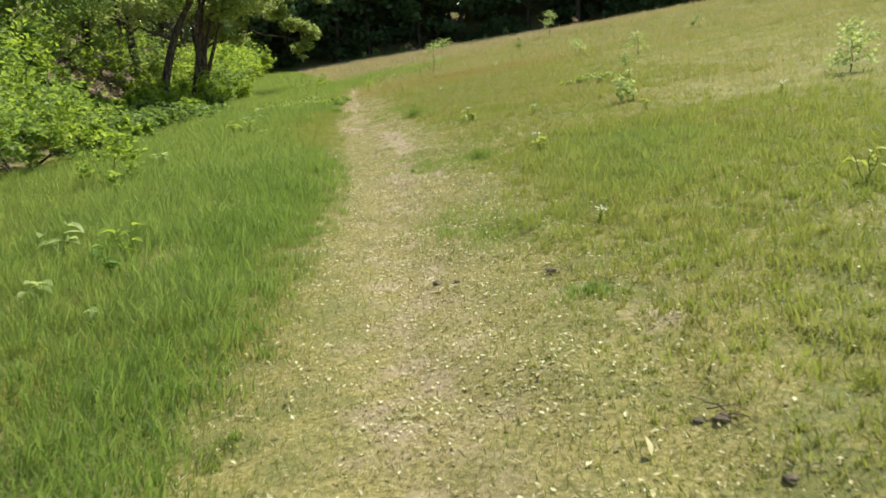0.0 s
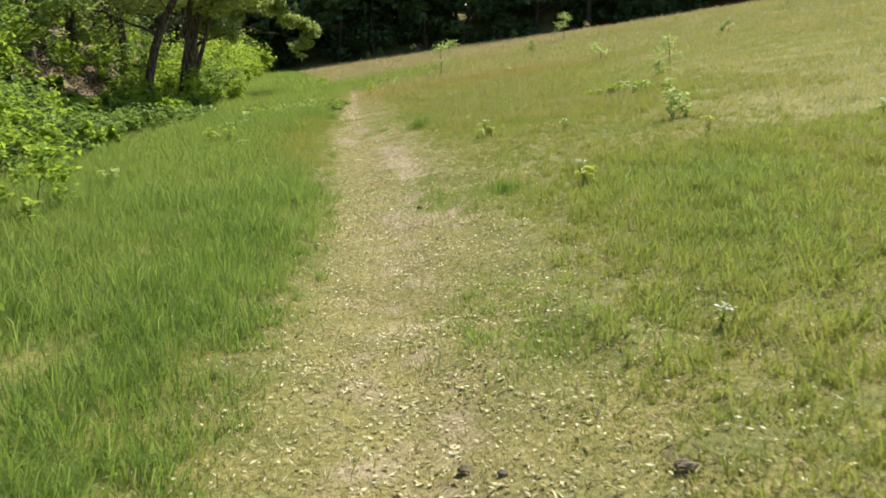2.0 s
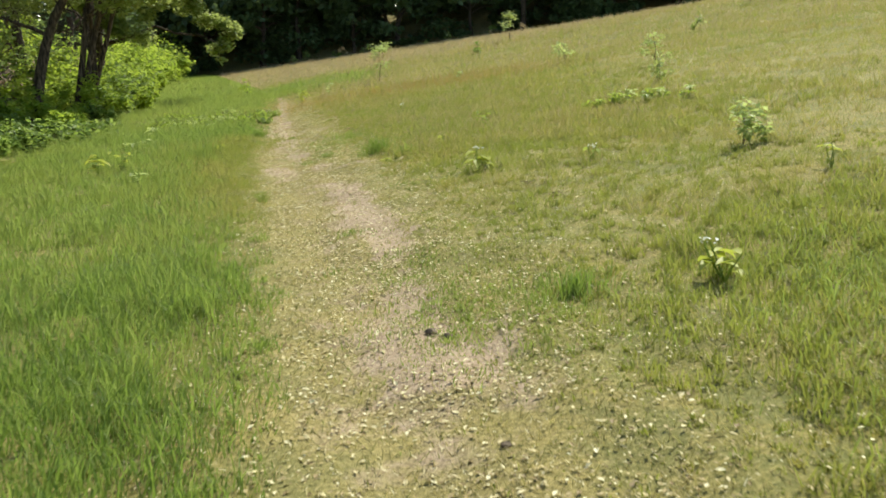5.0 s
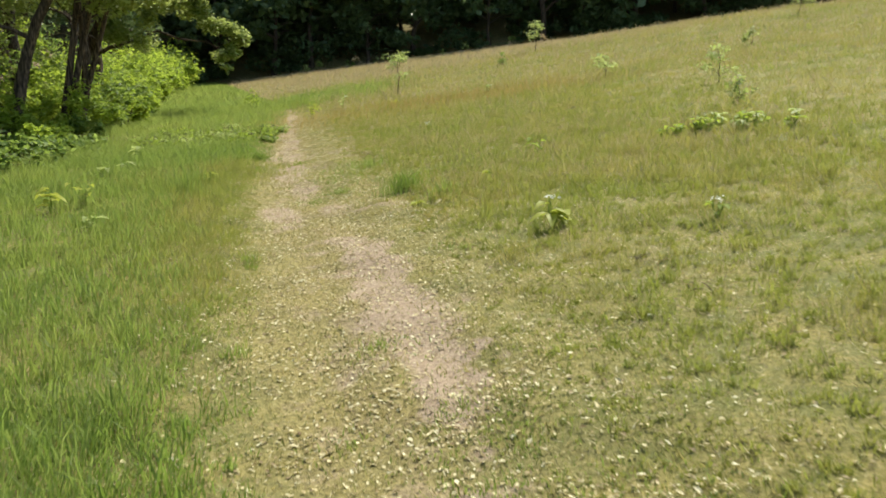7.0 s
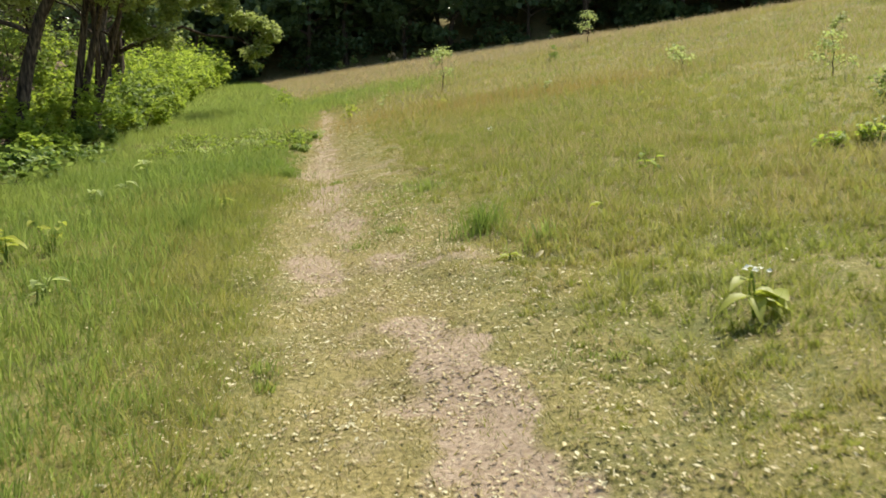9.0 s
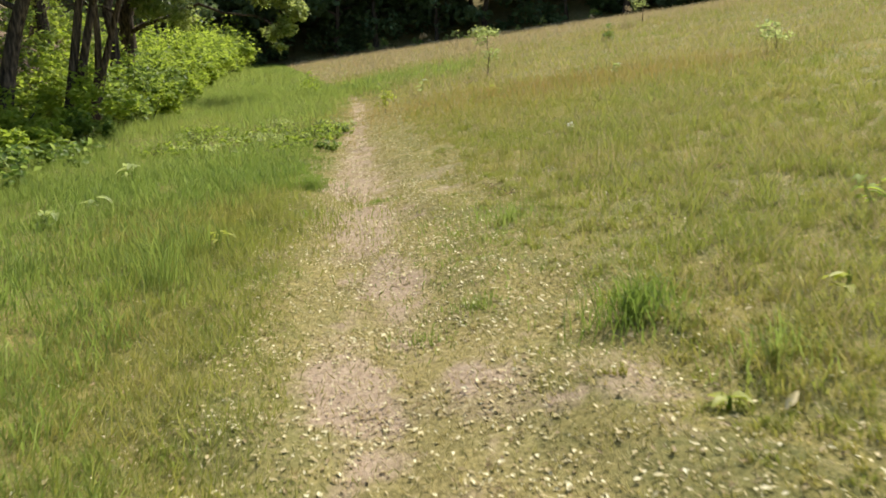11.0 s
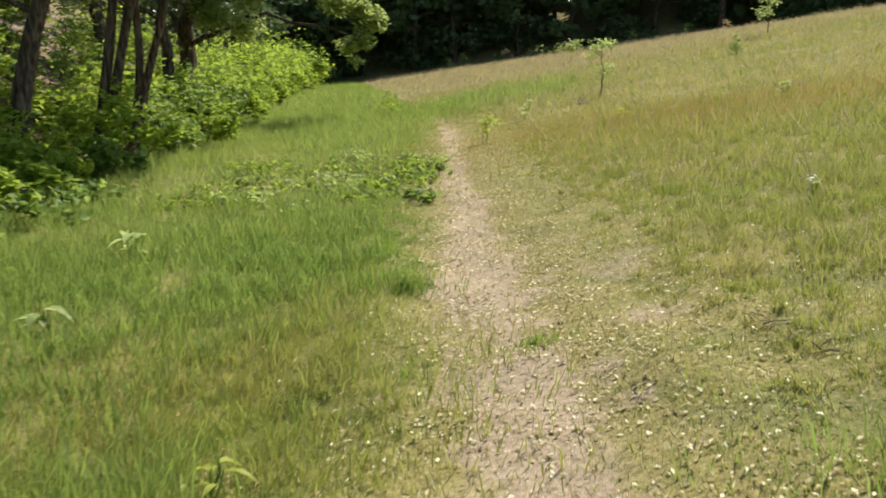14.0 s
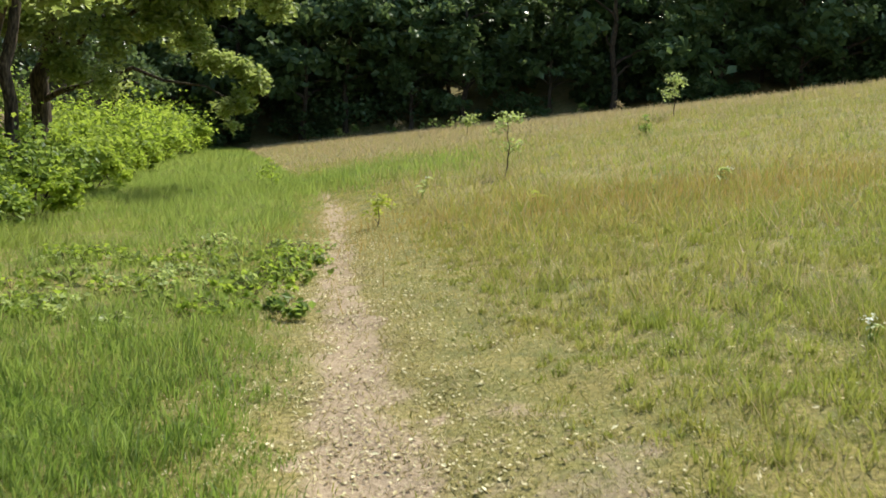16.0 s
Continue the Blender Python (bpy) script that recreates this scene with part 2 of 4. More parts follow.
def tube(points, radii, sides=8, wobble=0.0, rng=None):
    """A tapered tube along points, closed at its ends. Returns verts, quads."""
    p, r = np.asarray(points, float), np.asarray(radii, float)
    d = np.gradient(p, axis=0)
    d /= np.linalg.norm(d, axis=1)[:, None]
    ref = np.array([0.31, 0.95, 0.05])
    u = np.cross(d, ref)
    u /= np.linalg.norm(u, axis=1)[:, None]
    w = np.cross(d, u)
    t = np.linspace(0, 2 * np.pi, sides, endpoint=False)
    k = np.ones((len(p), sides))
    if wobble:
        k += wobble * rng.normal(size=k.shape)
    v = p[:, None] + (r[:, None] * k)[..., None] * (np.cos(t)[None, :, None] * u[:, None] + np.sin(t)[None, :, None] * w[:, None])
    i, j = np.meshgrid(np.arange(len(p) - 1), np.arange(sides), indexing="ij")
    a, b = i * sides + j, i * sides + (j + 1) % sides
    return v.reshape(-1, 3), np.stack([a, b, b + sides, a + sides], -1).reshape(-1, 4)


def merge(pieces):
    vs, fs, k = [], [], 0
    for v, f in pieces:
        vs.append(v)
        fs.append(f + k)
        k += len(v)
    return np.concatenate(vs), np.concatenate(fs)


def clumps(centres, radii, count, rng, flat=0.75, shell=0.55):
    """Points in the outer shell of uneven balls."""
    per = np.maximum(1, (count * radii**2 / (radii**2).sum()).astype(int))
    c, r = np.repeat(centres, per, 0), np.repeat(radii, per)
    d = rng.normal(size=(len(c), 3))
    d /= np.linalg.norm(d, axis=1)[:, None]
    return c + d * (r * (shell + (1.1 - shell) * rng.uniform(0, 1, len(c)) ** 0.7))[:, None] * np.array([1, 1, flat])


# ---- ground ----
def build_ground():
    d = np.concatenate([[-1500, -700, -300, -150, -90], np.arange(-60, -16, 2.0), np.arange(-16, -6, 0.5), np.arange(-6, -1.4, 0.2), np.arange(-1.4, 1.4, 0.05),
                        np.arange(1.4, 7, 0.2), np.arange(7, 20, 0.6), np.arange(20, 62, 2.0), [75, 100, 160, 300, 700, 1500]])
    yy = np.concatenate([[-1500, -700, -300, -120, -60, -35, -20, -12, -8, -5], np.arange(-3, 34, 0.12), np.arange(34, 56, 0.3), np.arange(56, 104, 1.0), np.arange(104, 170, 4.0), [180, 240, 400, 800, 1500]])
    dd, y = np.meshgrid(d, yy, indexing="ij")
    x = dd + path_x(y)
    z = ground_z(x, y)
    v = np.stack([x, y, z], -1).reshape(-1, 3)
    i, j = np.meshgrid(np.arange(len(d) - 1), np.arange(len(yy) - 1), indexing="ij")
    a = i * len(yy) + j
    f = np.stack([a, a + len(yy), a + len(yy) + 1, a + 1], -1).reshape(-1, 4)
    me = mesh_of("ground", v, f, SOIL, True)
    bare = bareness(x, y)
    wood = np.clip((wood_x(y) - 0.6 - x) / 1.2, 0, 1) * np.interp(y, (60, 90), (1, 0.45)) + 0.3 * np.clip((y - 92) / 4, 0, 1)
    dd = x - path_x(y)
    worn = np.exp(-((dd - 0.1) / np.interp(y, (0, 10, 18, 24, 34, 44), (0.5, 0.6, 0.65, 0.5, 0.32, 0.3))) ** 2) * np.interp(y, (36, 46), (1, 0))
    for name, values in (("bare", bare), ("worn", worn), ("wood", np.clip(wood, 0, 1))):
        me.attributes.new(name, "FLOAT", "POINT").data.foreach_set("value", values.astype(np.float32).ravel())
    tagged(new("ground", me), "sloping meadow ground with a worn bare-earth footpath", "ground", kind="structure")


# worn patches of earth along the path: place, half-length along the way, half-width
PATCHES = ((-1.06, 17.7, 0.35, 0.11), (-0.93, 17.1, 0.45, 0.13), (-0.85, 16.6, 0.5, 0.15), (-0.8, 16.0, 0.45, 0.14), (-0.67, 15.25, 0.55, 0.2), (-0.58, 14.5, 0.4, 0.14), (-0.54, 13.9, 0.35, 0.1),
           (-0.44, 12.6, 0.3, 0.13), (-0.46, 11.7, 0.6, 0.22), (-0.22, 11.35, 0.4, 0.16), (-2.22, 23.95, 0.26, 0.27), (-1.98, 23.85, 0.3, 0.22), (-2.05, 23.3, 0.4, 0.2), (-2.0, 22.8, 0.35, 0.13),
           (-1.74, 21.5, 0.5, 0.13), (-1.85, 19.75, 0.5, 0.17), (-1.29, 19.6, 0.3, 0.15), (-0.79, 19.45, 0.3, 0.16), (-2.3, 25.3, 0.6, 0.2), (-2.36, 26.2, 0.7, 0.2), (-2.48, 27.7, 0.9, 0.17),
           (-2.62, 29.6, 1.2, 0.12), (-2.95, 33.0, 2.2, 0.12), (-3.25, 37.1, 0.9, 0.2), (-3.45, 39.4, 1.3, 0.2), (-3.95, 43.0, 1.0, 0.16), (0.75, 5.3, 0.25, 0.16), (1.0, 4.6, 0.2, 0.14),
           (-1.62, 25.6, 0.22, 0.24), (-1.75, 26.6, 0.2, 0.16), (-1.45, 24.6, 0.16, 0.2), (-1.5, 26.0, 0.16, 0.15), (-12.4, 87.5, 2.5, 1.6))


def bareness(x, y):
    """0 on turf to 1 on bare earth."""
    d = (x - path_x(y)) / np.interp(y, (0, 10, 15, 22, 26, 40, 60), (0.42, 0.4, 0.36, 0.3, 0.24, 0.18, 0.5))
    fade = np.interp(y, (0, 38, 46, 60), (1, 1, 0.35, 0.0))
    b = fade * np.exp(-d**2) * (np.interp(y, (0, 9, 14, 20, 25, 38), (0.22, 0.18, 0.1, 0.08, 0.16, 0.26)) + 0.14 * waves(x, y, 0.8, 21) + 0.12 * waves(x, y, 0.3, 22))
    ragged = (1 + 0.55 * waves(x, y, 0.45, 25) + 0.3 * waves(x, y, 0.18, 26)).clip(0.3, 2.5)
    for px, py, along, across in PATCHES:
        q = (((x - px) - (path_x(y) - path_x(py))) / across) ** 2 + ((y - py) / along) ** 2
        b = b + np.interp(py, (24.5, 26), (0.64, 0.5)) * (1 if along > 0.3 else 0.6) * (1 + 0.4 * waves(x, y, 0.22, 24)) * np.exp(-0.7 * (q * ragged) ** 1.2)
    return np.clip(b, 0, 1)


build_ground()


# ---- grass ----
def scatter(count, x0, x1, y0, y1, rng, relative=True):
    y = rng.uniform(y0, y1, count) + rng.normal(size=count) * 0.5
    x = rng.uniform(x0, x1, count)
    return (x + path_x(y) if relative else x), y


def grass(name, label, batches, mat):
    v, f = merge(batches)
    return tagged(new(name, mesh_of(name, v, f, mat)), label, "grass", kind="stuff")


EDGE_Y = (0, 6.7, 7.4, 8.6, 10.7, 13, 17, 18.3, 20.5, 23.3, 24.7, 25.6, 29.5, 38, 48)
EDGE_D = (0.76, 0.72, 0.66, 0.56, 0.46, 0.42, 0.44, 0.6, 1.0, 0.86, 0.66, 0.34, 0.26, 0.2, 0.0)


def lush_edge(x, y):
    """How far left of the path's line the long grass begins (negative)."""
    return -np.interp(y, EDGE_Y, EDGE_D) + np.interp(y, (38, 48), (0.1, 0)) * waves(x, y, 0.9, 31)


def clumped(x, y):
    """Small clumps and gaps, 0.2 to 1.4."""
    return (0.72 + 0.3 * waves(x, y, 0.55, 51) + 0.28 * waves(x, y, 0.23, 52)).clip(0.2, 1.4)


def lush_batch(count, d0, d1, y0, y1, h, w, rng, bend=True, lean=(0.3, 0.97)):
    x, y = scatter(count, d0, d1, y0, y1, rng)
    d, edge = x - path_x(y), lush_edge(x, y)
    keep = (d < edge) & (x > wood_x(y) - 0.8)
    x, y, d, edge = x[keep], y[keep], d[keep], edge[keep]
    tall = np.clip((edge - d) / 0.6, np.interp(y, (38, 47), (0.25, 0.8)), 1) * (0.75 + 0.35 * waves(x, y, 2.2, 33)).clip(0.3, 1.2) * np.interp(y, (14, 18, 24, 27), (1, 0.7, 0.7, 1))
    tall = tall * np.where(y < 34, clumped(x, y), 1)
    k = len(x)
    return blades(x, y, h * tall * rng.uniform(0.6, 1.25, k), w * rng.uniform(0.7, 1.3, k), rng.uniform(*lean, k), rng, bend)


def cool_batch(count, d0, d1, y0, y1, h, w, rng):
    """Denser, bluer grass along the path's lush side, in drifts, its shadowed look put into a darker colour."""
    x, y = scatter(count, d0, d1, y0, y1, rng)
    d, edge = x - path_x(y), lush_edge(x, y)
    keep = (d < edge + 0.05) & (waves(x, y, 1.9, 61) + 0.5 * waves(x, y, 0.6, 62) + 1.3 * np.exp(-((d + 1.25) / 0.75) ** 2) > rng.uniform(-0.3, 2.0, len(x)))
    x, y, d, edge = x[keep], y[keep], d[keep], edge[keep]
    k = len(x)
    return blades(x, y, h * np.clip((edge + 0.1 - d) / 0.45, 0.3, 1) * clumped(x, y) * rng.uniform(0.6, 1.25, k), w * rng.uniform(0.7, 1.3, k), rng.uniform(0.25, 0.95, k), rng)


def verge_batch(count, d0, d1, y0, y1, h, w, rng):
    """Yellowing grass between the footpath and the lush side."""
    x, y = scatter(count, d0, d1, y0, y1, rng)
    d = x - path_x(y)
    keep = (d < -0.36 + 0.1 * waves(x, y, 0.5, 63)) & (rng.uniform(0, 1, len(x)) < np.exp(-(np.clip(lush_edge(x, y) - d, 0, 9) / 0.75) ** 2))
    x, y, d = x[keep], y[keep], d[keep]
    k = len(x)
    return blades(x, y, h * np.clip((-0.25 - d) / 0.5, 0.3, 1) * clumped(x, y) * rng.uniform(0.5, 1.3, k), w * rng.uniform(0.7, 1.3, k), rng.uniform(0.3, 0.97, k), rng, False)


def dry_batch(count, d0, d1, y0, y1, h, w, rng, bend=True, wide=0.5):
    x, y = scatter(count, d0, d1, y0, y1, rng)
    d = x - path_x(y)
    edge = (0.5 + 0.2 * waves(x, y, 1.4, 35)) * np.interp(y, (38, 48), (1, 0))
    keep = (d > edge) & (x < 4.5 + wide * np.clip(y, 0, 99) - rng.exponential(1.2, len(x)) + 1.5 * waves(x, y, 5, 39))
    x, y, d, edge = x[keep], y[keep], d[keep], edge[keep]
    tall = np.clip((d - edge) / 1.2, np.interp(y, (38, 47), (0.25, 0.8)), 1) * (0.75 + 0.4 * waves(x, y, 2.6, 37)).clip(0.3, 1.3)
    tall = tall * np.interp(y, (30, 42), (1, 0)) * (0.38 + 1.15 * (0.5 + 0.5 * waves(x, y, 0.6, 38)).clip(0, 1) ** 2) + tall * np.interp(y, (30, 42), (0, 1))
    tall = tall * np.interp(y, (1, 13, 19), (0.5, 0.65, 1)) * np.where(y < 32, 1.15 * clumped(x, y), 1)
    k = len(x)
    return blades(x, y, h * tall * rng.uniform(0.5, 1.3, k), w * rng.uniform(0.7, 1.3, k), rng.uniform(0.35, 0.98, k), rng, bend)


def green_patch(count, cx, cy, rx, ry, h, w, rng):
    """Longer green grass in one patch of the slope."""
    x, y = cx + rng.normal(size=count) * rx * 0.5, cy + rng.normal(size=count) * ry * 0.5
    k = len(x)
    return blades(x, y, h * rng.uniform(0.5, 1.2, k) * clumped(x, y), w * rng.uniform(0.7, 1.3, k), rng.uniform(0.3, 0.95, k), rng)


def green_slope(count, h, w, rng):
    """The broad green drift above the path, with a ragged edge."""
    x, y = scatter(count, 0.7, 8.0, 1.0, 15.5, rng)
    d = x - path_x(y)
    ragged = 0.3 * waves(x, y, 1.1, 45) + 0.2 * waves(x, y, 0.4, 46)
    rim = np.interp(d, (1.3, 2.4, 4.5), (11.9, 13.5, 14.2)) + 1.2 * ragged
    thick = np.interp(d + 4 * ragged, (4.2, 7.5), (1, 0)) * np.interp(y + 2 * ragged, (1, 3, 6.5, 8), (0.1, 0.55, 0.65, 1.0)) * (0.7 + 0.5 * waves(x, y, 0.8, 47)).clip(0.15, 1)
    keep = (d > np.interp(y, (5, 7.5, 9.2, 11.5), (1.35, 1.0, 1.3, 1.25)) + ragged) & (y < rim) & (rng.uniform(0, 1, count) < thick)
    x, y = x[keep], y[keep]
    k = len(x)
    return blades(x, y, h * rng.uniform(0.5, 1.2, k) * clumped(x, y), w * rng.uniform(0.7, 1.3, k), rng.uniform(0.3, 0.96, k), rng)


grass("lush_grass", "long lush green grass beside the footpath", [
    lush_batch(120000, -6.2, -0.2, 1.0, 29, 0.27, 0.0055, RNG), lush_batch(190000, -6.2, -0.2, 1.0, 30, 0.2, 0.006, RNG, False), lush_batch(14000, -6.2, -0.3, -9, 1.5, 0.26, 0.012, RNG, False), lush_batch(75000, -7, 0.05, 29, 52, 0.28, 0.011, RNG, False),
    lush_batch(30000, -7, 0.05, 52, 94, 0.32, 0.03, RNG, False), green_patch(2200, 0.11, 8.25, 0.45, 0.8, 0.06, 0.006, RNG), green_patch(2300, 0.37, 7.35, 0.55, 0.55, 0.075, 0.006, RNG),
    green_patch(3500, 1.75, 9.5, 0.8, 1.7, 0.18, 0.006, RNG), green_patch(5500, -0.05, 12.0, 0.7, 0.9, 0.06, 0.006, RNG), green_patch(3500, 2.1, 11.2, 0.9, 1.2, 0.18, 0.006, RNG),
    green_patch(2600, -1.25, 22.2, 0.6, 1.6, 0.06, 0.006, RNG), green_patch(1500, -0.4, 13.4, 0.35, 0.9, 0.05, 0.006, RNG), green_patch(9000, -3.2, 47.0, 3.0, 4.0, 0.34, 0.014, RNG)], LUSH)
grass("cool_green_grass", "dense bluish-green grass along the footpath, its shadowed depth painted darker", [
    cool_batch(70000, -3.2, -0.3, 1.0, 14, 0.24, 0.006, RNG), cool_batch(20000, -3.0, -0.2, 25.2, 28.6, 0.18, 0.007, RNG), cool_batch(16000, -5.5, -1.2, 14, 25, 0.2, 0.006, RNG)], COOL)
grass("yellowing_grass", "thin yellowing grass at the footpath's verge", [
    green_patch(6500, -2.1, 5.2, 1.1, 1.7, 0.15, 0.006, RNG), green_patch(3500, -3.6, 9.5, 1.2, 2.5, 0.16, 0.006, RNG), green_patch(6000, -3.3, 23.6, 1.3, 1.6, 0.15, 0.006, RNG),
    verge_batch(75000, -2.6, -0.3, 15.5, 25.5, 0.17, 0.0055, RNG), verge_batch(16000, -1.3, -0.3, 1.0, 15.5, 0.09, 0.006, RNG), verge_batch(12000, -1.3, -0.2, 25.5, 38, 0.12, 0.008, RNG)], DRY)
grass("meadow_grass", "shorter olive and straw-coloured meadow grass on the slope", [
    dry_batch(230000, 0.3, 4.5, 1.0, 28, 0.19, 0.0055, RNG, False), dry_batch(16000, 0.3, 11, -9, 1.5, 0.15, 0.012, RNG, False), dry_batch(100000, 4.5, 17, 5, 28, 0.22, 0.011, RNG, False), dry_batch(90000, 0.3, 22, 28, 38, 0.22, 0.012, RNG, False),
    dry_batch(115000, 0.0, 36, 38, 55, 0.22, 0.018, RNG, False), dry_batch(45000, -0.05, 62, 55, 98, 0.2, 0.034, RNG, False)], DRY)
grass("seeding_grass", "thin tan seed stalks standing above the meadow", [
    dry_batch(20000, 0.9, 5, 19, 31, 0.28, 0.0045, RNG, False), dry_batch(45000, 1.5, 16, 8, 30, 0.32, 0.005, RNG, False), dry_batch(60000, 1.0, 36, 30, 52, 0.34, 0.012, RNG, False), dry_batch(150000, 0.1, 62, 50, 98, 0.32, 0.026, RNG, False)], SEED)


def tussocks(count, per, d0, d1, y0, y1, h, w, rng, left=False):
    """Separate small tufts, each a fan of blades, with gaps between."""
    x, y = scatter(count, d0, d1, y0, y1, rng)
    d = x - path_x(y)
    soft = rng.uniform(0, 1, count) < np.interp(np.abs(d) - d0, (0.55 * (d1 - d0), d1 - d0), (1, 0.1))
    keep = (d < lush_edge(x, y) + 0.05) & (x > wood_x(y)) if left else soft & (d > 0.55 + 0.3 * waves(x, y, 0.9, 65) + np.interp(y, (5, 14, 18, 24), (0.0, 0.2, 0.5, 0.3)))
    x, y, d = x[keep], y[keep], d[keep]
    tall = h * rng.uniform(0.45, 1.25, len(x)) * np.clip((np.abs(d) - 0.3) / 1.3, 0.35, 1)
    reach = tall * rng.uniform(0.35, 0.8, len(x))
    n = per * len(x)
    a, r = rng.uniform(0, 6.283, n), np.repeat(reach, per) * np.sqrt(rng.uniform(0, 1, n))
    bx, by = np.repeat(x, per) + np.cos(a) * r, np.repeat(y, per) + np.sin(a) * r
    return blades(bx, by, np.repeat(tall, per) * rng.uniform(0.5, 1.15, n), w * rng.uniform(0.7, 1.3, n), rng.uniform(0.35, 0.96, n), rng)


grass("slope_turf", "yellow-green turf on the sunny slope", [green_slope(240000, 0.15, 0.0065, RNG), green_patch(9000, 0.75, 5.6, 0.7, 5.0, 0.05, 0.0065, RNG), green_patch(6000, 0.3, 13.2, 0.7, 4.0, 0.045, 0.0065, RNG), tussocks(2600, 22, 0.5, 5.5, 2.0, 19, 0.085, 0.006, RNG), tussocks(2600, 24, 0.5, 7.5, 18, 34, 0.13, 0.006, RNG)], TURF)
grass("straw_tussocks", "olive and straw-coloured grass tufts on the slope", [tussocks(2200, 22, 0.4, 5.5, 2.0, 19, 0.085, 0.006, RNG), tussocks(4200, 24, 0.4, 8.0, 18, 36, 0.14, 0.006, RNG)], DRY)
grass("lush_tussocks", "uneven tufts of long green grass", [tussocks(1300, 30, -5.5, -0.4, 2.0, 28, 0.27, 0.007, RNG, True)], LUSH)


def rust_patch():
    x, y = 0.9 + RNG.normal(size=4400) * 1.9, 34.5 + RNG.normal(size=4400) * 1.4
    k = len(x)
    return blades(x, y, RNG.uniform(0.1, 0.32, k), RNG.uniform(0.005, 0.012, k), RNG.uniform(0.1, 0.6, k), RNG, False)


grass("rust_coloured_grass", "patch of rust-brown seeding grass in the meadow", [rust_patch()], RUST)


def trodden():
    x, y = scatter(150000, -1.0, 1.5, 1.5, 46, RNG)
    keep = bareness(x, y) + 0.25 * waves(x, y, 0.3, 41) < RNG.uniform(0.35, 1.0, len(x))
    x, y = x[keep], y[keep]
    k = len(x)
    return blades(x, y, RNG.uniform(0.02, 0.07, k), RNG.uniform(0.005, 0.010, k) * np.interp(y, (0, 25, 45), (1, 1, 2.5)), RNG.uniform(0.5, 0.99, k), RNG, False)


grass("trodden_grass", "short trodden grass on the footpath", [trodden()], SHORT)


def litter():
    x, y = scatter(260000, -1.5, 3.2, 1.0, 36, RNG)
    d = x - path_x(y)
    wide = np.interp(y, (2, 10, 18, 24, 36), (0.62, 0.85, 1.05, 0.75, 0.35))
    keep = RNG.uniform(0, 1, len(x)) < np.interp(y, (1, 5, 10), (0.55, 0.75, 1)) * np.exp(-((d - 0.15 * wide) / wide) ** 2) * (0.6 + 0.55 * waves(x, y, 1.2, 43)) + 0.06 * (d > 0)
    x, y = x[keep], y[keep]
    p = np.stack([x, y, ground_z(x, y) + RNG.uniform(0.002, 0.012, len(x)) + 0.007 * (np.abs(d[keep]) > 0.55)], -1)
    return leaves(p, 0.0092 * RNG.uniform(0.55, 1.9, len(x)), RNG, up=3.5, long=1.9)


def straw():
    """Dry stems and blades lying flat between the living grass."""
    x, y = scatter(190000, -1.4, 4.6, 1.0, 30, RNG)
    d = x - path_x(y)
    keep = RNG.uniform(0, 1, len(x)) < (0.75 + 0.4 * waves(x, y, 0.8, 47)) * np.interp(d, (-1.4, -0.8, 2.5, 4.6), (0.1, 1, 0.9, 0.5))
    x, y = x[keep], y[keep]
    k = len(x)
    return blades(x, y, RNG.uniform(0.012, 0.05, k), RNG.uniform(0.003, 0.007, k), RNG.uniform(0.9, 0.99, k), RNG, False, ground_z(x, y) + RNG.uniform(0.002, 0.02, k))


STRAW = leafy("straw", ((0.0, (0.16, 0.10, 0.05)), (0.3, (0.34, 0.26, 0.12)), (0.7, (0.52, 0.43, 0.22)), (1.0, (0.72, 0.64, 0.42))), None, 0.25, 0.6)
grass("dry_straw", "dry straw and dead blades lying on the turf", [straw()], STRAW)

v, f = litter()
tagged(new("leaf_litter", mesh_of("leaf_litter", v, f, CHIP)), "pale dry leaf fragments scattered over the footpath", "leaf litter", kind="stuff")


# ---- trees, shrubs and plants ----
def thing(name, x, y, label, category, group="", sink=0.02):
    ob = new(name)
    ob.empty_display_size = 0.3
    ob.location = (x, y, float(ground_z(x, y)) - sink)
    return tagged(ob, label, category, group)


def bent(start, end, sag, k, rng, rough=0.05):
    t = np.linspace(0, 1, k)[:, None]
    s, e = np.asarray(start, float), np.asarray(end, float)
    length = np.linalg.norm(e - s)
    p = s + (e - s) * t + np.asarray(sag, float) * (4 * t * (1 - t))
    p[1:-1] += rng.normal(size=(k - 2, 3)) * rough * length / k
    return p


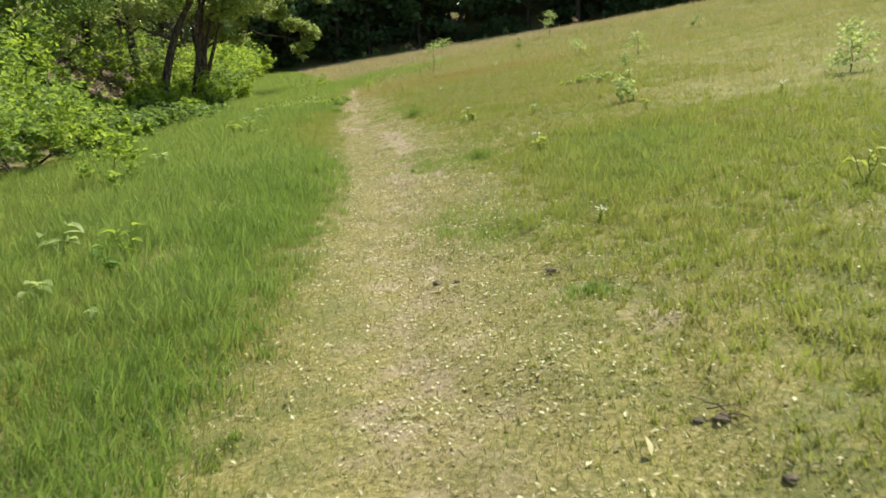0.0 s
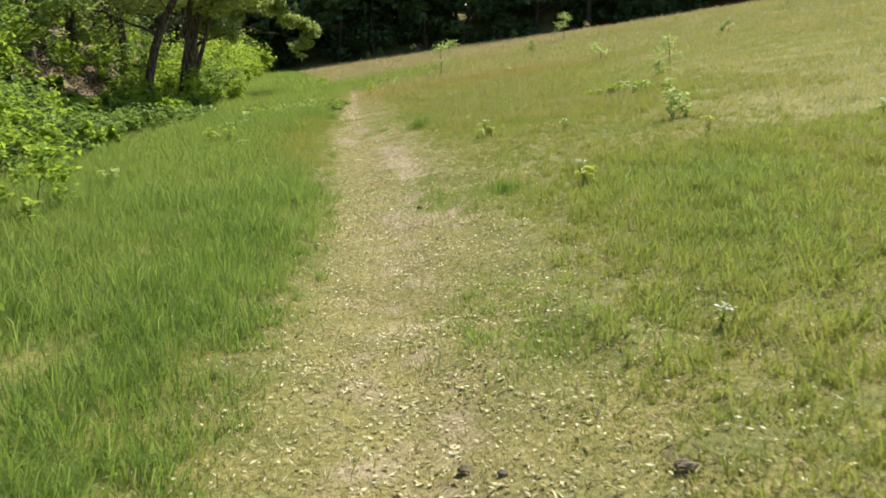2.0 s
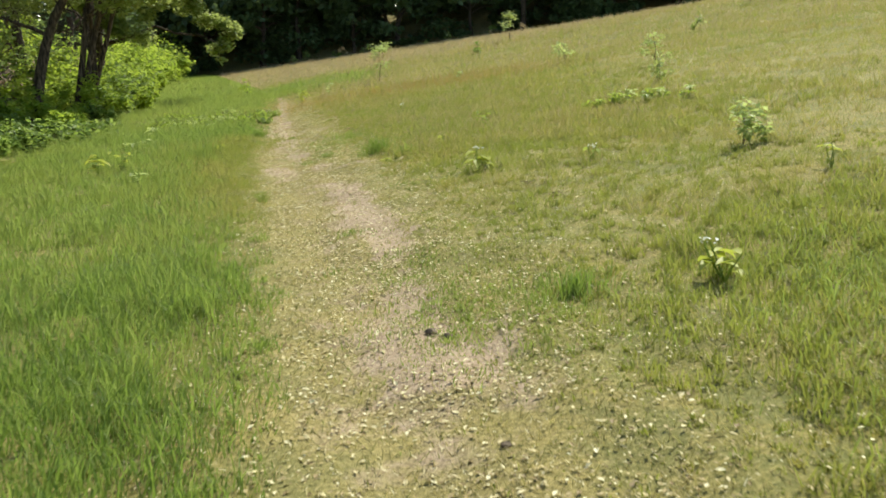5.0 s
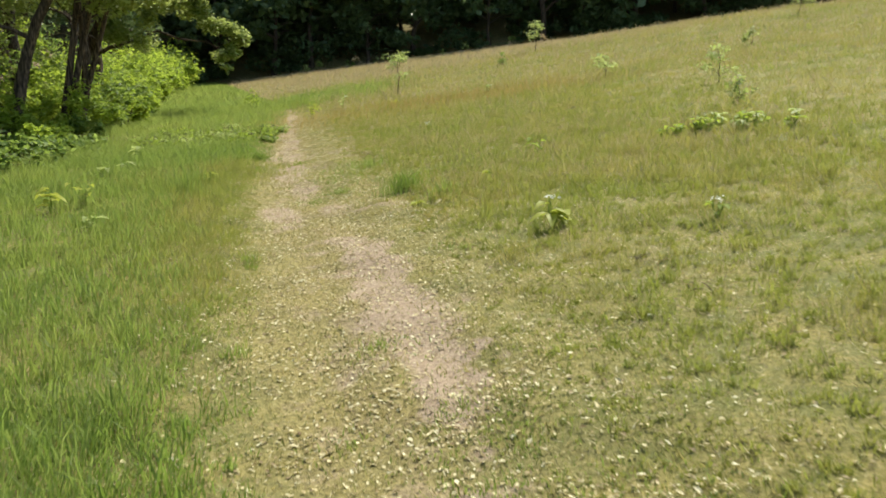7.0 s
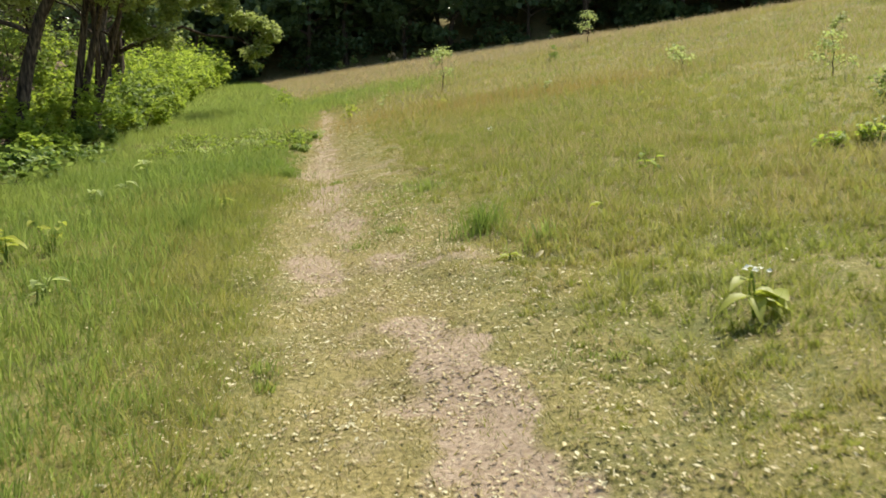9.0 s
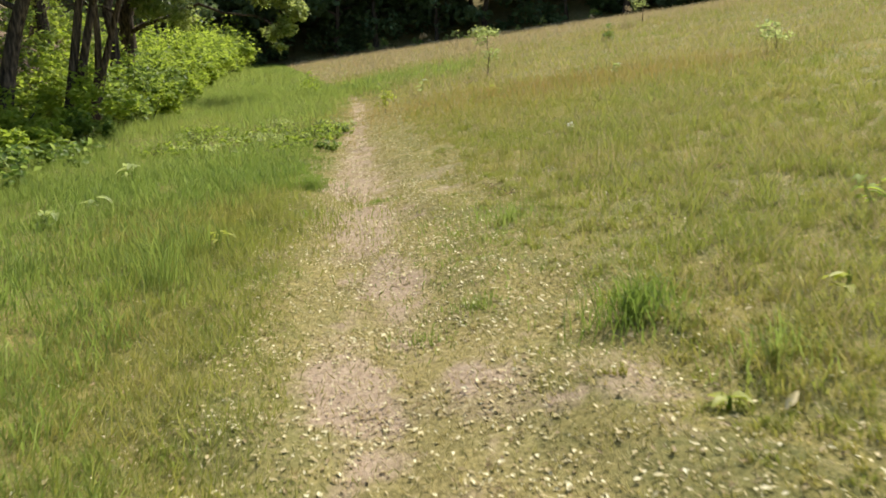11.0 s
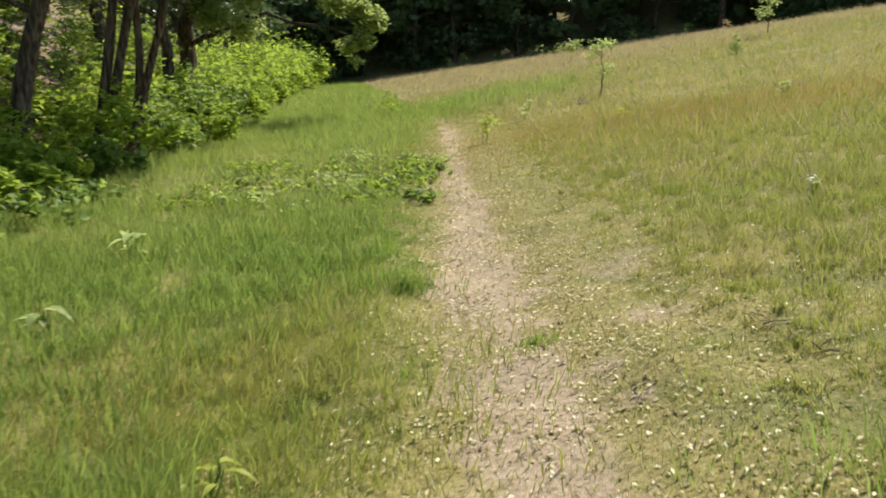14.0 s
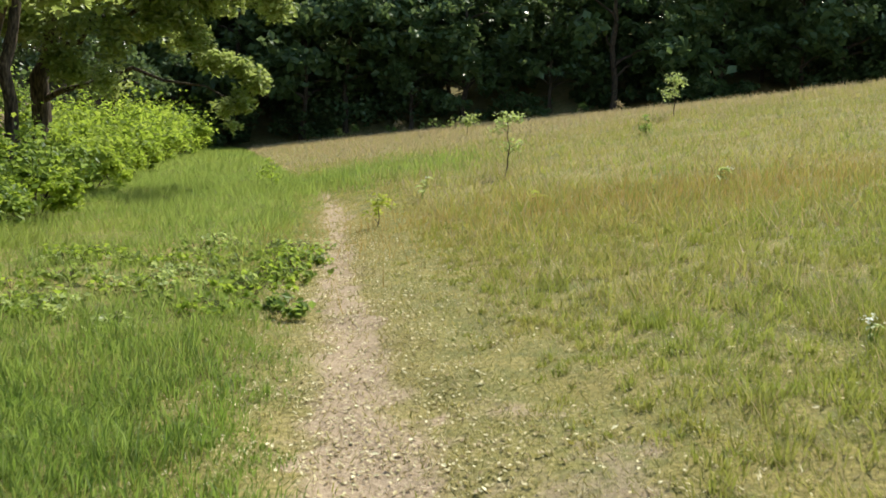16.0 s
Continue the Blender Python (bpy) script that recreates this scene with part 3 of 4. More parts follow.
def woodland_tree(name, x, y, height, radius, crown_from, count, leaf, mat, rng, label, lean=(0, 0), limbs=7, spread=None, group="trees of the wood", stems=((0, 0),), lines=None):
    """Trunk (or several stems), limbs, and a crown of leaf clumps round the limbs' ends."""
    ob = thing(name, x, y, label, "tree", group, 0.1)
    spread = spread or height * 0.26
    ends = []
    for k, (sx, sy) in enumerate(stems):
        top = np.array([lean[0] + sx * 2.2, lean[1] + sy * 2.2, height * 0.82])
        p = bent((sx, sy, 0), top, (-0.12 * lean[0], 0.1, 0), 12, rng, 0.12)
        if lines:
            zs = np.linspace(0, height * 0.82, 12)
            p = np.stack([np.interp(zs, *zip(*lines[k])), sy + 0.06 * np.sin(zs * 1.1 + k), zs], -1)
        r = radius * np.interp(np.linspace(0, 1, 12), (0, 0.04, 0.3, 1), (1.55, 1.12, 0.9, 0.25))
        v, f = tube(p, r, 10, 0.05, rng)
        trunk = part("trunk", mesh_of("trunk", v, f, BARK, True), ob)
        for q in range(limbs):
            h = rng.uniform(max(0.18, crown_from / height * 0.8), 0.95)
            root = np.array([np.interp(h, np.linspace(0, 1, 12), p[:, c]) for c in range(3)])
            a = rng.uniform(0, 6.283)
            reach = spread * rng.uniform(0.6, 1.1) * (1.15 - 0.5 * h)
            end = root + np.array([np.cos(a) * reach, np.sin(a) * reach, rng.uniform(0.05, 0.6) * reach])
            bp = bent(root, end, (0, 0, 0.12 * reach), 7, rng, 0.25)
            v, f = tube(bp, radius * 0.42 * np.linspace(1, 0.15, 7) * (1.2 - 0.6 * h), 6)
            part("limb", mesh_of("limb", v, f, BARK, True), trunk)
            ends += [bp[-1], bp[4], bp[-1] + rng.normal(size=3) * reach * 0.3]
    ends = np.array(ends)
    more = ends[rng.integers(0, len(ends), len(ends))] + rng.normal(size=(len(ends), 3)) * spread * 0.3
    c = np.concatenate([ends, more])
    c = c[c[:, 2] > crown_from]
    p = clumps(c, rng.uniform(0.45, 1.0, len(c)) * spread * 0.3, count, rng, 0.7, 0.25)
    v, f = leaves(p, np.full(len(p), leaf), rng)
    part("crown", mesh_of("crown", v, f, mat), ob)
    return ob


def shrub(name, x, y, height, width, count, leaf, mat, rng, label, group=""):
    """Stems from one root and uneven clumps of leaves round their upper ends."""
    ob = thing(name, x, y, label, "shrub", group, 0.03)
    n = 15
    a, r = rng.uniform(0, 6.283, n), width * 0.55 * np.sqrt(rng.uniform(0.03, 1, n))
    c = np.stack([np.cos(a) * r, np.sin(a) * r, height * rng.uniform(0.2, 0.9, n) * (1 - 0.5 * (r / width) ** 2)], -1)
    for e in c[:4]:
        v, f = tube(bent((0, 0, 0), e, (0, 0, 0.1), 5, rng, 0.2), 0.012 * np.linspace(1.3, 0.4, 5) * min(max(height, 0.25), 2.5), 5)
        part("stem", mesh_of("stem", v, f, BARK, True), ob)
    p = clumps(c, rng.uniform(0.25, 1.2, n) * min(width, height * 1.4) * 0.155, count, rng, 0.62, 0.1)
    shoots = c[rng.integers(0, n, count // 3)] + np.stack([rng.normal(size=count // 3) * 0.07 * width, rng.normal(size=count // 3) * 0.07 * width, rng.uniform(0, 0.42, count // 3) * height], -1)
    p = np.concatenate([p, shoots])
    p = p[p[:, 2] > 0.03]
    v, f = leaves(p, np.full(len(p), leaf), rng, 1.0)
    part("foliage", mesh_of("foliage", v, f, mat), ob)
    return ob


rng = np.random.default_rng(11)

# the leaning trees at the wood's edge
woodland_tree("tree", -8.8, 35.3, 9.5, 0.085, 3.3, 11000, 0.105, OAK, rng, "twin-stemmed dark-barked tree leaning over the meadow edge", (1.3, 0.2), 5, 2.6, "trees at the wood edge", ((-0.05, 0), (0.18, 0.05)),
              (((0, -0.02), (0.9, 0.14), (2.5, 0.42), (4.1, 0.7), (8, 1.9)), ((0, 0.17), (0.9, 0.34), (1.6, 0.42), (2.5, 0.7), (4.1, 1.1), (8, 2.7))))
woodland_tree("tree", -9.62, 34.0, 9.5, 0.14, 3.4, 9000, 0.105, SHRUB, rng, "slender dark-barked tree curving towards the light", (2.1, 0.1), 6, 2.6, "trees at the wood edge", ((0, 0),),
              (((0, 0.0), (0.6, 0.2), (1.7, 0.4), (2.7, 0.75), (4.2, 1.6), (8, 3.4)),))
woodland_tree("tree", -9.0, 37.0, 8.5, 0.075, 3.2, 6000, 0.105, OAK, rng, "forked dark-barked tree among bright shrubs", (0.8, -0.4), 5, 2.4, "trees at the wood edge", ((-0.02, 0), (0.04, 0.05)),
              (((0, 0.1), (1.1, 0.3), (2.0, 0.36), (8, 0.2)), ((0, 0.14), (1.1, 0.34), (2.5, 0.8), (8, 2.4))))
woodland_tree("tree", -10.6, 43.5, 9.0, 0.15, 3.4, 5500, 0.105, OAK, rng, "dark-barked tree among bright shrubs", (0.8, -0.4), 6, 2.8, "trees at the wood edge")


def overhanging_oak():
    """The oak whose lowest boughs hang out over the meadow."""
    ob = thing("oak_tree", -11.6, 47.5, "oak with low sunlit boughs hanging over the meadow", "tree", "trees at the wood edge", 0.1)
    base = np.array(ob.location)
    r = np.random.default_rng(5)
    p = bent((0, 0, 0), (0.9, -0.3, 10), (0.2, 0, 0), 12, r, 0.12)
    v, f = tube(p, 0.24 * np.interp(np.linspace(0, 1, 12), (0, 0.05, 1), (1.5, 1.1, 0.25)), 10, 0.05, r)
    trunk = part("trunk", mesh_of("trunk", v, f, BARK, True), ob)
    places = ((-6.3, 46.3, 2.35, 0.55), (-6.0, 46.5, 2.9, 0.55), (-6.6, 46.4, 3.25, 0.6), (-7.3, 46.5, 3.7, 0.7), (-5.7, 45.8, 4.6, 0.75), (-6.6, 46.0, 4.7, 0.9),
              (-8.2, 46.0, 4.1, 0.9), (-9.2, 46.0, 3.7, 0.9), (-10.2, 45.6, 3.4, 0.9), (-8.0, 46.5, 5.4, 1.2), (-9.6, 46.5, 5.0, 1.2), (-11.0, 45.2, 4.4, 1.1),
              (-6.8, 47.0, 6.2, 1.3), (-8.6, 47.5, 7.2, 1.6), (-10.5, 47.0, 6.6, 1.5), (-12.6, 46.5, 5.6, 1.5), (-12.0, 49.0, 8.2, 1.4), (-9.8, 49.0, 8.8, 1.2), (-5.0, 45.4, 5.2, 0.7), (-11.0, 49.0, 10.2, 1.3))
    c = np.array([q[:3] for q in places]) - base
    rad = np.array([q[3] for q in places])
    for e in c[[0, 4, 6, 8, 9, 12, 13, 15, 16, 18]]:
        h = np.clip(e[2] / 10 * 0.85, 0.22, 0.9)
        root = np.array([np.interp(h, np.linspace(0, 1, 12), p[:, k]) for k in range(3)])
        bp = bent(root, e, (0, 0, 0.7 if e[2] < 4 else 0.3), 9, r, 0.2)
        v, f = tube(bp, 0.085 * np.linspace(1, 0.12, 9), 6)
        part("bough", mesh_of("bough", v, f, BARK, True), trunk)
    c = np.repeat(c, 6, 0) + r.normal(size=(6 * len(c), 3)) * np.repeat(rad, 6)[:, None] * np.array([0.42, 0.42, 0.36])
    q = clumps(c, np.repeat(rad, 6) * r.uniform(0.25, 0.65, len(c)), 42000, r, 0.8, 0.1)
    v, f = leaves(q, np.full(len(q), 0.095), r, 0.7, 1.8)
    part("crown", mesh_of("crown", v, f, OAK), ob)


overhanging_oak()

# deeper in the wood on the bank
for x, y, h, rad in ((-12.8, 27, 11, 0.17), (-14.6, 33, 12, 0.2), (-15.6, 40.5, 12, 0.18), (-16.5, 37, 13, 0.22), (-15.5, 44.5, 12, 0.2), (-17.5, 28, 13, 0.2), (-14.5, 21, 12, 0.2), (-18.5, 48, 14, 0.24),
                     (-16.5, 54, 13, 0.22), (-20.5, 41, 14, 0.24), (-19, 34, 13, 0.2), (-15.5, 14, 12, 0.2), (-19, 60, 14, 0.24), (-22, 52, 15, 0.25), (-22.5, 68, 15, 0.25), (-20.5, 76, 14, 0.24), (-22, 86, 15, 0.25),
                     (-26, 60, 16, 0.26), (-12.5, 16, 11, 0.17), (-24, 30, 14, 0.22), (-25, 44, 15, 0.24), (-28, 36, 15, 0.24), (-28, 74, 16, 0.26), (-30, 52, 16, 0.26)):
    woodland_tree("tree", x, y, h, rad, 2.3, 6000 if x > -18 else 3400, 0.19 if x > -18 else 0.26, SHRUB if x > -18 else DEEP_SHADE, rng, "dark-trunked woodland tree on a leaf-strewn bank", (rng.uniform(-0.3, 1.2), rng.uniform(-0.5, 0.5)), 10, 3.4)

# shrubs along the wood's edge
for y in np.arange(9, 92, 1.3):
    far = np.interp(y, (9, 40, 46, 92), (0, 0, 1, 1))
    for row in range(2):
        x = wood_x(y) - 0.45 - row * 1.5 + rng.uniform(-0.45, 0.35)
        h = np.interp(y, (9, 18, 23, 29, 33, 42, 46, 52, 66, 92), (1.15, 1.2, 0.55, 0.55, 0.85, 1.0, 0.95, 1.05, 1.7, 1.9)) * rng.uniform(0.5, 1.35) * (1 + row * np.interp(y, (20, 23, 36, 40), (0.45, 0.05, 0.05, 0.45)))
        # sun and shade put into leaf colour: y 23-28 dark, past 30 mostly BRIGHT
        shrub("shrub", x, y + rng.uniform(-0.5, 0.5), h, h * rng.uniform(1.1, 1.6), int(950 if y < 64 else 600), float(np.interp(y, (9, 45, 64, 92), (0.07, 0.085, 0.12, 0.18))),
              BRIGHT if rng.uniform() < np.interp(y, (9, 20, 23, 28, 30, 34), (0.3, 0.3, 0.0, 0.0, 0.6, 0.75)) + 0.5 * far else SHRUB, rng, "bright green leafy shrub at the wood edge" if far > 0.5 else "low leafy green shrub in front of the trees", "shrubs along the wood edge")

# low ground cover in the shade before the bank
for k in range(44):
    y = rng.uniform(19, 31)
    h = rng.uniform(0.25, 0.55)
    shrub("shrub", wood_x(y) - rng.uniform(-0.3, 3.6), y, h, h * 3, 260, 0.07, SHRUB, rng, "low dark ground cover in the shade", "ground cover of the wood")

# undergrowth on the bank behind them, thinner round the bare leaf-strewn opening
made = 0
while made < 115:
    y, back = rng.uniform(8, 70) if made < 70 else rng.uniform(8, 33), rng.uniform(2.2, 9.5)
    x = wood_x(y) - back
    if ((x + 13.6) / 2.4) ** 2 + ((y - 38) / 4.5) ** 2 < 1 and rng.uniform() < 0.5:
        continue
    made += 1
    h = rng.uniform(0.9, 2.7) if not (26 < y < 41 and x > -12.5) else rng.uniform(0.3, 0.8)
    shrub("shrub", x, y, h, h * rng.uniform(1.0, 1.5), 520, float(rng.uniform(0.1, 0.14)), BRIGHT if rng.uniform() < 0.5 else SHRUB, rng, "leafy undergrowth shrub on the shady bank", "undergrowth of the wood")

# taller undergrowth that hides the lower bank
for x, y, h in ((-11.0, 25, 1.9), (-12.5, 29.5, 2.4), (-13, 26, 2.2), (-14, 31, 2.5), (-14.6, 33.4, 2.3), (-12.3, 31.4, 2.0), (-15.6, 35.4, 2.4), (-11.4, 27.4, 1.8), (-16.2, 33, 2.6), (-10.4, 22.5, 1.9)):
    shrub("shrub", x, y, h, h * 1.3, 900, 0.11, BRIGHT if h < 2.1 else SHRUB, rng, "tall leafy undergrowth shrub on the shady bank", "undergrowth of the wood")

# dead leaves on the bank under the trees
LEAFMOULD = leafy("dead_leaves", ((0.0, (0.05, 0.03, 0.018)), (0.5, (0.17, 0.11, 0.07)), (0.85, (0.34, 0.25, 0.17)), (1.0, (0.5, 0.4, 0.3))), None, 0.1, 0.7)
lx, ly = rng.uniform(-19, -9.2, 42000), rng.uniform(22, 48, 42000)
lx, ly = lx[lx < wood_x(ly) - 1.5], ly[lx < wood_x(ly) - 1.5]
v, f = leaves(np.stack([lx, ly, ground_z(lx, ly) + rng.uniform(0.01, 0.05, len(lx))], -1), np.full(len(lx), 0.085), rng, 1.4)
tagged(new("dead_leaves", mesh_of("dead_leaves", v, f, LEAFMOULD)), "brown dead leaves covering the shady bank", "leaf litter", kind="stuff")

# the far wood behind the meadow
protos = [woodland_tree("tree", 0, 0, 15, 0.2, 2.6, 3000, 0.5, DEEP_SHADE, rng, "tall broadleaf tree in the far wood, leaves painted shade-dark", (0, 0), 14, 4.8, "trees of the far wood") for k in range(4)]
spots = []
# the last row is added only to keep sun off the slope behind
for row, (dy, step) in enumerate(((0, 4.6), (5, 5.2), (11, 6.4), (19, 8.0), (27, 9.5))):
    for x in np.arange(-34 - row * 2, 62 + row * 3, step):
        spots.append((x + rng.uniform(-1.2, 1.2), 98 + dy + rng.uniform(-1.2, 1.2)))
for k, (x, y) in enumerate(spots):
    m = Matrix.LocRotScale((x, y, float(ground_z(x, y)) - 0.1), Euler((0, 0, rng.uniform(0, 6.28))), Vector((1, 1, 1)) * rng.uniform(0.8, 1.2))
    if k < len(protos):
        protos[k].matrix_basis = m
    else:
        copy_thing(protos[k % 4], m)

heaps = []
for k in range(80):
    x, h = rng.uniform(-26, 56), rng.uniform(1.0, 3.4)
    y = 96 + (rng.uniform(0, 3) if k < 45 else rng.uniform(4, 14)) + 0.02 * x
    c = np.stack([rng.normal(size=9) * h * 0.4, rng.normal(size=9) * h * 0.4, h * rng.uniform(0.15, 0.85, 9)], -1) + np.array([x, y, float(ground_z(x, y))])
    heaps.append(leaves(clumps(c, rng.uniform(0.15, 0.4, 9) * h, 330, rng, 0.8, 0.2), np.full(400, 0.3)[:1], rng, 0.6))
# undergrowth shares the leaf colour that has the wood's shade in it
v, f = merge(heaps)
tagged(new("undergrowth", mesh_of("undergrowth", v, f, DEEP_SHADE)), "undergrowth of the far wood, its shade painted into dark leaves", "undergrowth", kind="stuff")


# ---- plants of the meadow ----
def sapling(x, y, h, spread, count, leaf, mat, label, group="saplings in the meadow", low=0.35):
    ob = thing("sapling", x, y, label, "sapling", group)
    p = bent((0, 0, 0), (rng.uniform(-0.1, 0.1) * h, 0, h * 0.92), (0.04 * h, 0, 0), 7, rng, 0.1)
    v, f = tube(p, 0.011 * max(h, 0.6) * np.linspace(1.3, 0.35, 7), 6)
    stem = part("stem", mesh_of("stem", v, f, BARK, True), ob)
    low = 0.05 if h < 0.8 else low
    c = [p[-1]]
    for k in range(9):
        at = rng.uniform(low, 0.95)
        root = np.array([np.interp(at, np.linspace(0, 1, 7), p[:, q]) for q in range(3)])
        a, reach = rng.uniform(0, 6.283), spread * 0.5 * rng.uniform(0.5, 1) * (1.25 - 0.6 * at)
        end = root + np.array([np.cos(a) * reach, np.sin(a) * reach, reach * 0.5])
        c.append(end)
        if k < (7 if count > 100 else 2):
            v, f = tube(bent(root, end, (0, 0, 0.03), 4, rng, 0.1), 0.005 * max(h, 0.6) * np.linspace(1, 0.4, 4), 5)
            part("twig", mesh_of("twig", v, f, BARK, True), stem)
    q = clumps(np.array(c), np.full(len(c), spread * 0.26), count, rng, 0.8, 0.1)
    v, f = leaves(q, np.full(len(q), leaf), rng, 0.8)
    part("foliage", mesh_of("foliage", v, f, mat), ob)
    return ob


def broad_leaf(length, width, droop):
    """One leaf along +x with a raised midrib, nine vertices."""
    t = np.linspace(0, 1, 5)
    w = width * np.array([0.12, 0.85, 1.0, 0.65, 0.0])
    z = droop * length * t**2 * -1 + 0.25 * length * t
    mid = np.stack([length * t, 0 * t, z], -1)
    left = mid + np.stack([0 * t, w / 2, 0.25 * w], -1)
    right = mid + np.stack([0 * t, -w / 2, 0.25 * w], -1)
    v = np.concatenate([left, mid, right])
    f = np.concatenate([np.stack([np.arange(4) + a, np.arange(4) + a + 5, np.arange(4) + a + 6, np.arange(4) + a + 1], -1) for a in (0, 5)])
    return v, f


def weed(name, x, y, h, leaf_count, length, width, mat, label, category="plant", group="", top=None, stems=3):
    """A broad-leaved plant: stems, single leaves, and pale tops where it flowers."""
    ob = thing(name, x, y, label, category, group)
    tips = [np.array([rng.normal() * 0.22 * h, rng.normal() * 0.22 * h, h * rng.uniform(0.75, 1.0)]) for k in range(stems)]
    v, f = merge([tube(bent((0, 0, 0), e, (0, 0, 0), 4, rng, 0.15), 0.006 * np.linspace(1.2, 0.5, 4), 5) for e in tips])
    stem = part("stem", mesh_of("stem", v, f, SHRUB, True), ob)
    for k in range(leaf_count):
        e = tips[k % stems]
        at = rng.uniform(0.35, 1.0)
        v, f = broad_leaf(length * rng.uniform(0.7, 1.2), width * rng.uniform(0.8, 1.2), rng.uniform(0.2, 0.7))
        turn = np.array(Euler((0, 0, rng.uniform(0, 6.283))).to_matrix())
        part("leaf", mesh_of("leaf", v @ turn.T + e * at, f, mat, True), ob)
    if top:
        for e in tips[:1]:
            q = e + rng.normal(size=(16, 3)) * np.array([0.028, 0.028, 0.01]) + np.array([0, 0, 0.015])
            v, f = leaves(q, np.full(16, 0.022), rng, 2.0, 1.1)
            part("flower", mesh_of("flower", v, f, top), stem, "flat white flower head")
    return ob


def tuft(x, y, h, r, count, mat, label, w=0.006):
    h, r = (h * 0.55, r * 1.3) if "on the path" in label else (h, r)
    count = int(count * 0.75)
    a, d = rng.uniform(0, 6.283, count), r * 0.62 * np.abs(rng.normal(size=count))
    px, py = x + np.cos(a) * d, y + np.sin(a) * d
    v, f = blades(px, py, h * rng.uniform(0.4, 1.15, count) * np.exp(-0.5 * (d / r) ** 2), np.full(count, w), rng.uniform(0.2, 0.9, count), rng)
    o = np.array([x, y, float(ground_z(x, y))])
    ob = new("grass_tuft", mesh_of("grass_tuft", v - o, f, mat))
    ob.location = o
    return tagged(ob, label, "grass tuft", "tufts of grass", "stuff")


# saplings
for x, y, h, s, n, leaf, mat, label in (
        (5.45, 51.6, 1.25, 0.85, 260, 0.065, PALE, "pale green sapling at the top of the meadow"), (-0.42, 41.3, 1.2, 0.62, 260, 0.055, PALE, "slim yellow-green sapling among long grass"),
        (5.5, 28.7, 0.75, 0.55, 220, 0.05, PALE, "yellow-green sapling in brown meadow grass"), (4.35, 24.4, 0.4, 0.45, 150, 0.05, OAK, "low pale seedling in brown meadow grass"),
        (4.65, 34.7, 0.55, 0.6, 170, 0.055, PALE, "pale flowering sapling in the meadow"), (6.2, 15.5, 0.75, 0.75, 420, 0.05, PALE, "round leafy sapling on the slope"),
        (14.2, 46.3, 1.0, 0.85, 240, 0.075, PALE, "leafy sapling near the top of the slope"), (3.5, 46.8, 0.5, 0.35, 120, 0.06, SHRUB, "small dark seedling in tan grass"),
        (-0.1, 60.6, 0.9, 0.9, 160, 0.09, OAK, "dull green seedling near the far wood"), (-2.6, 35.2, 0.42, 0.4, 120, 0.045, GOLD, "yellowish seedling beside the path"),
        (2.83, 16.2, 0.4, 0.42, 240, 0.045, PALE, "small bright bushy sapling on the slope"), (-5.4, 45.9, 0.7, 0.5, 160, 0.06, BRIGHT, "bright seedling in long grass"), (9.5, 38, 0.45, 0.5, 130, 0.06, OAK, "small seedling in the meadow"),
        (-4.35, 13.0, 0.6, 0.7, 300, 0.06, BRIGHT, "bright-leaved young tree before the shrubs")):
    sapling(x, y, h, s, n, leaf, mat, label)

# small seedlings that break the meadow's far rim
for k in range(34):
    x = rng.uniform(-10, 34)
    h = rng.uniform(0.35, 0.9)
    sapling(x, 92 + rng.uniform(-5, 2) - 0.05 * x, h, 0.8 * h, 60, 0.12, (SHRUB, OAK, SEED)[k % 3], "small seedling at the far rim of the meadow", "seedlings at the far rim")

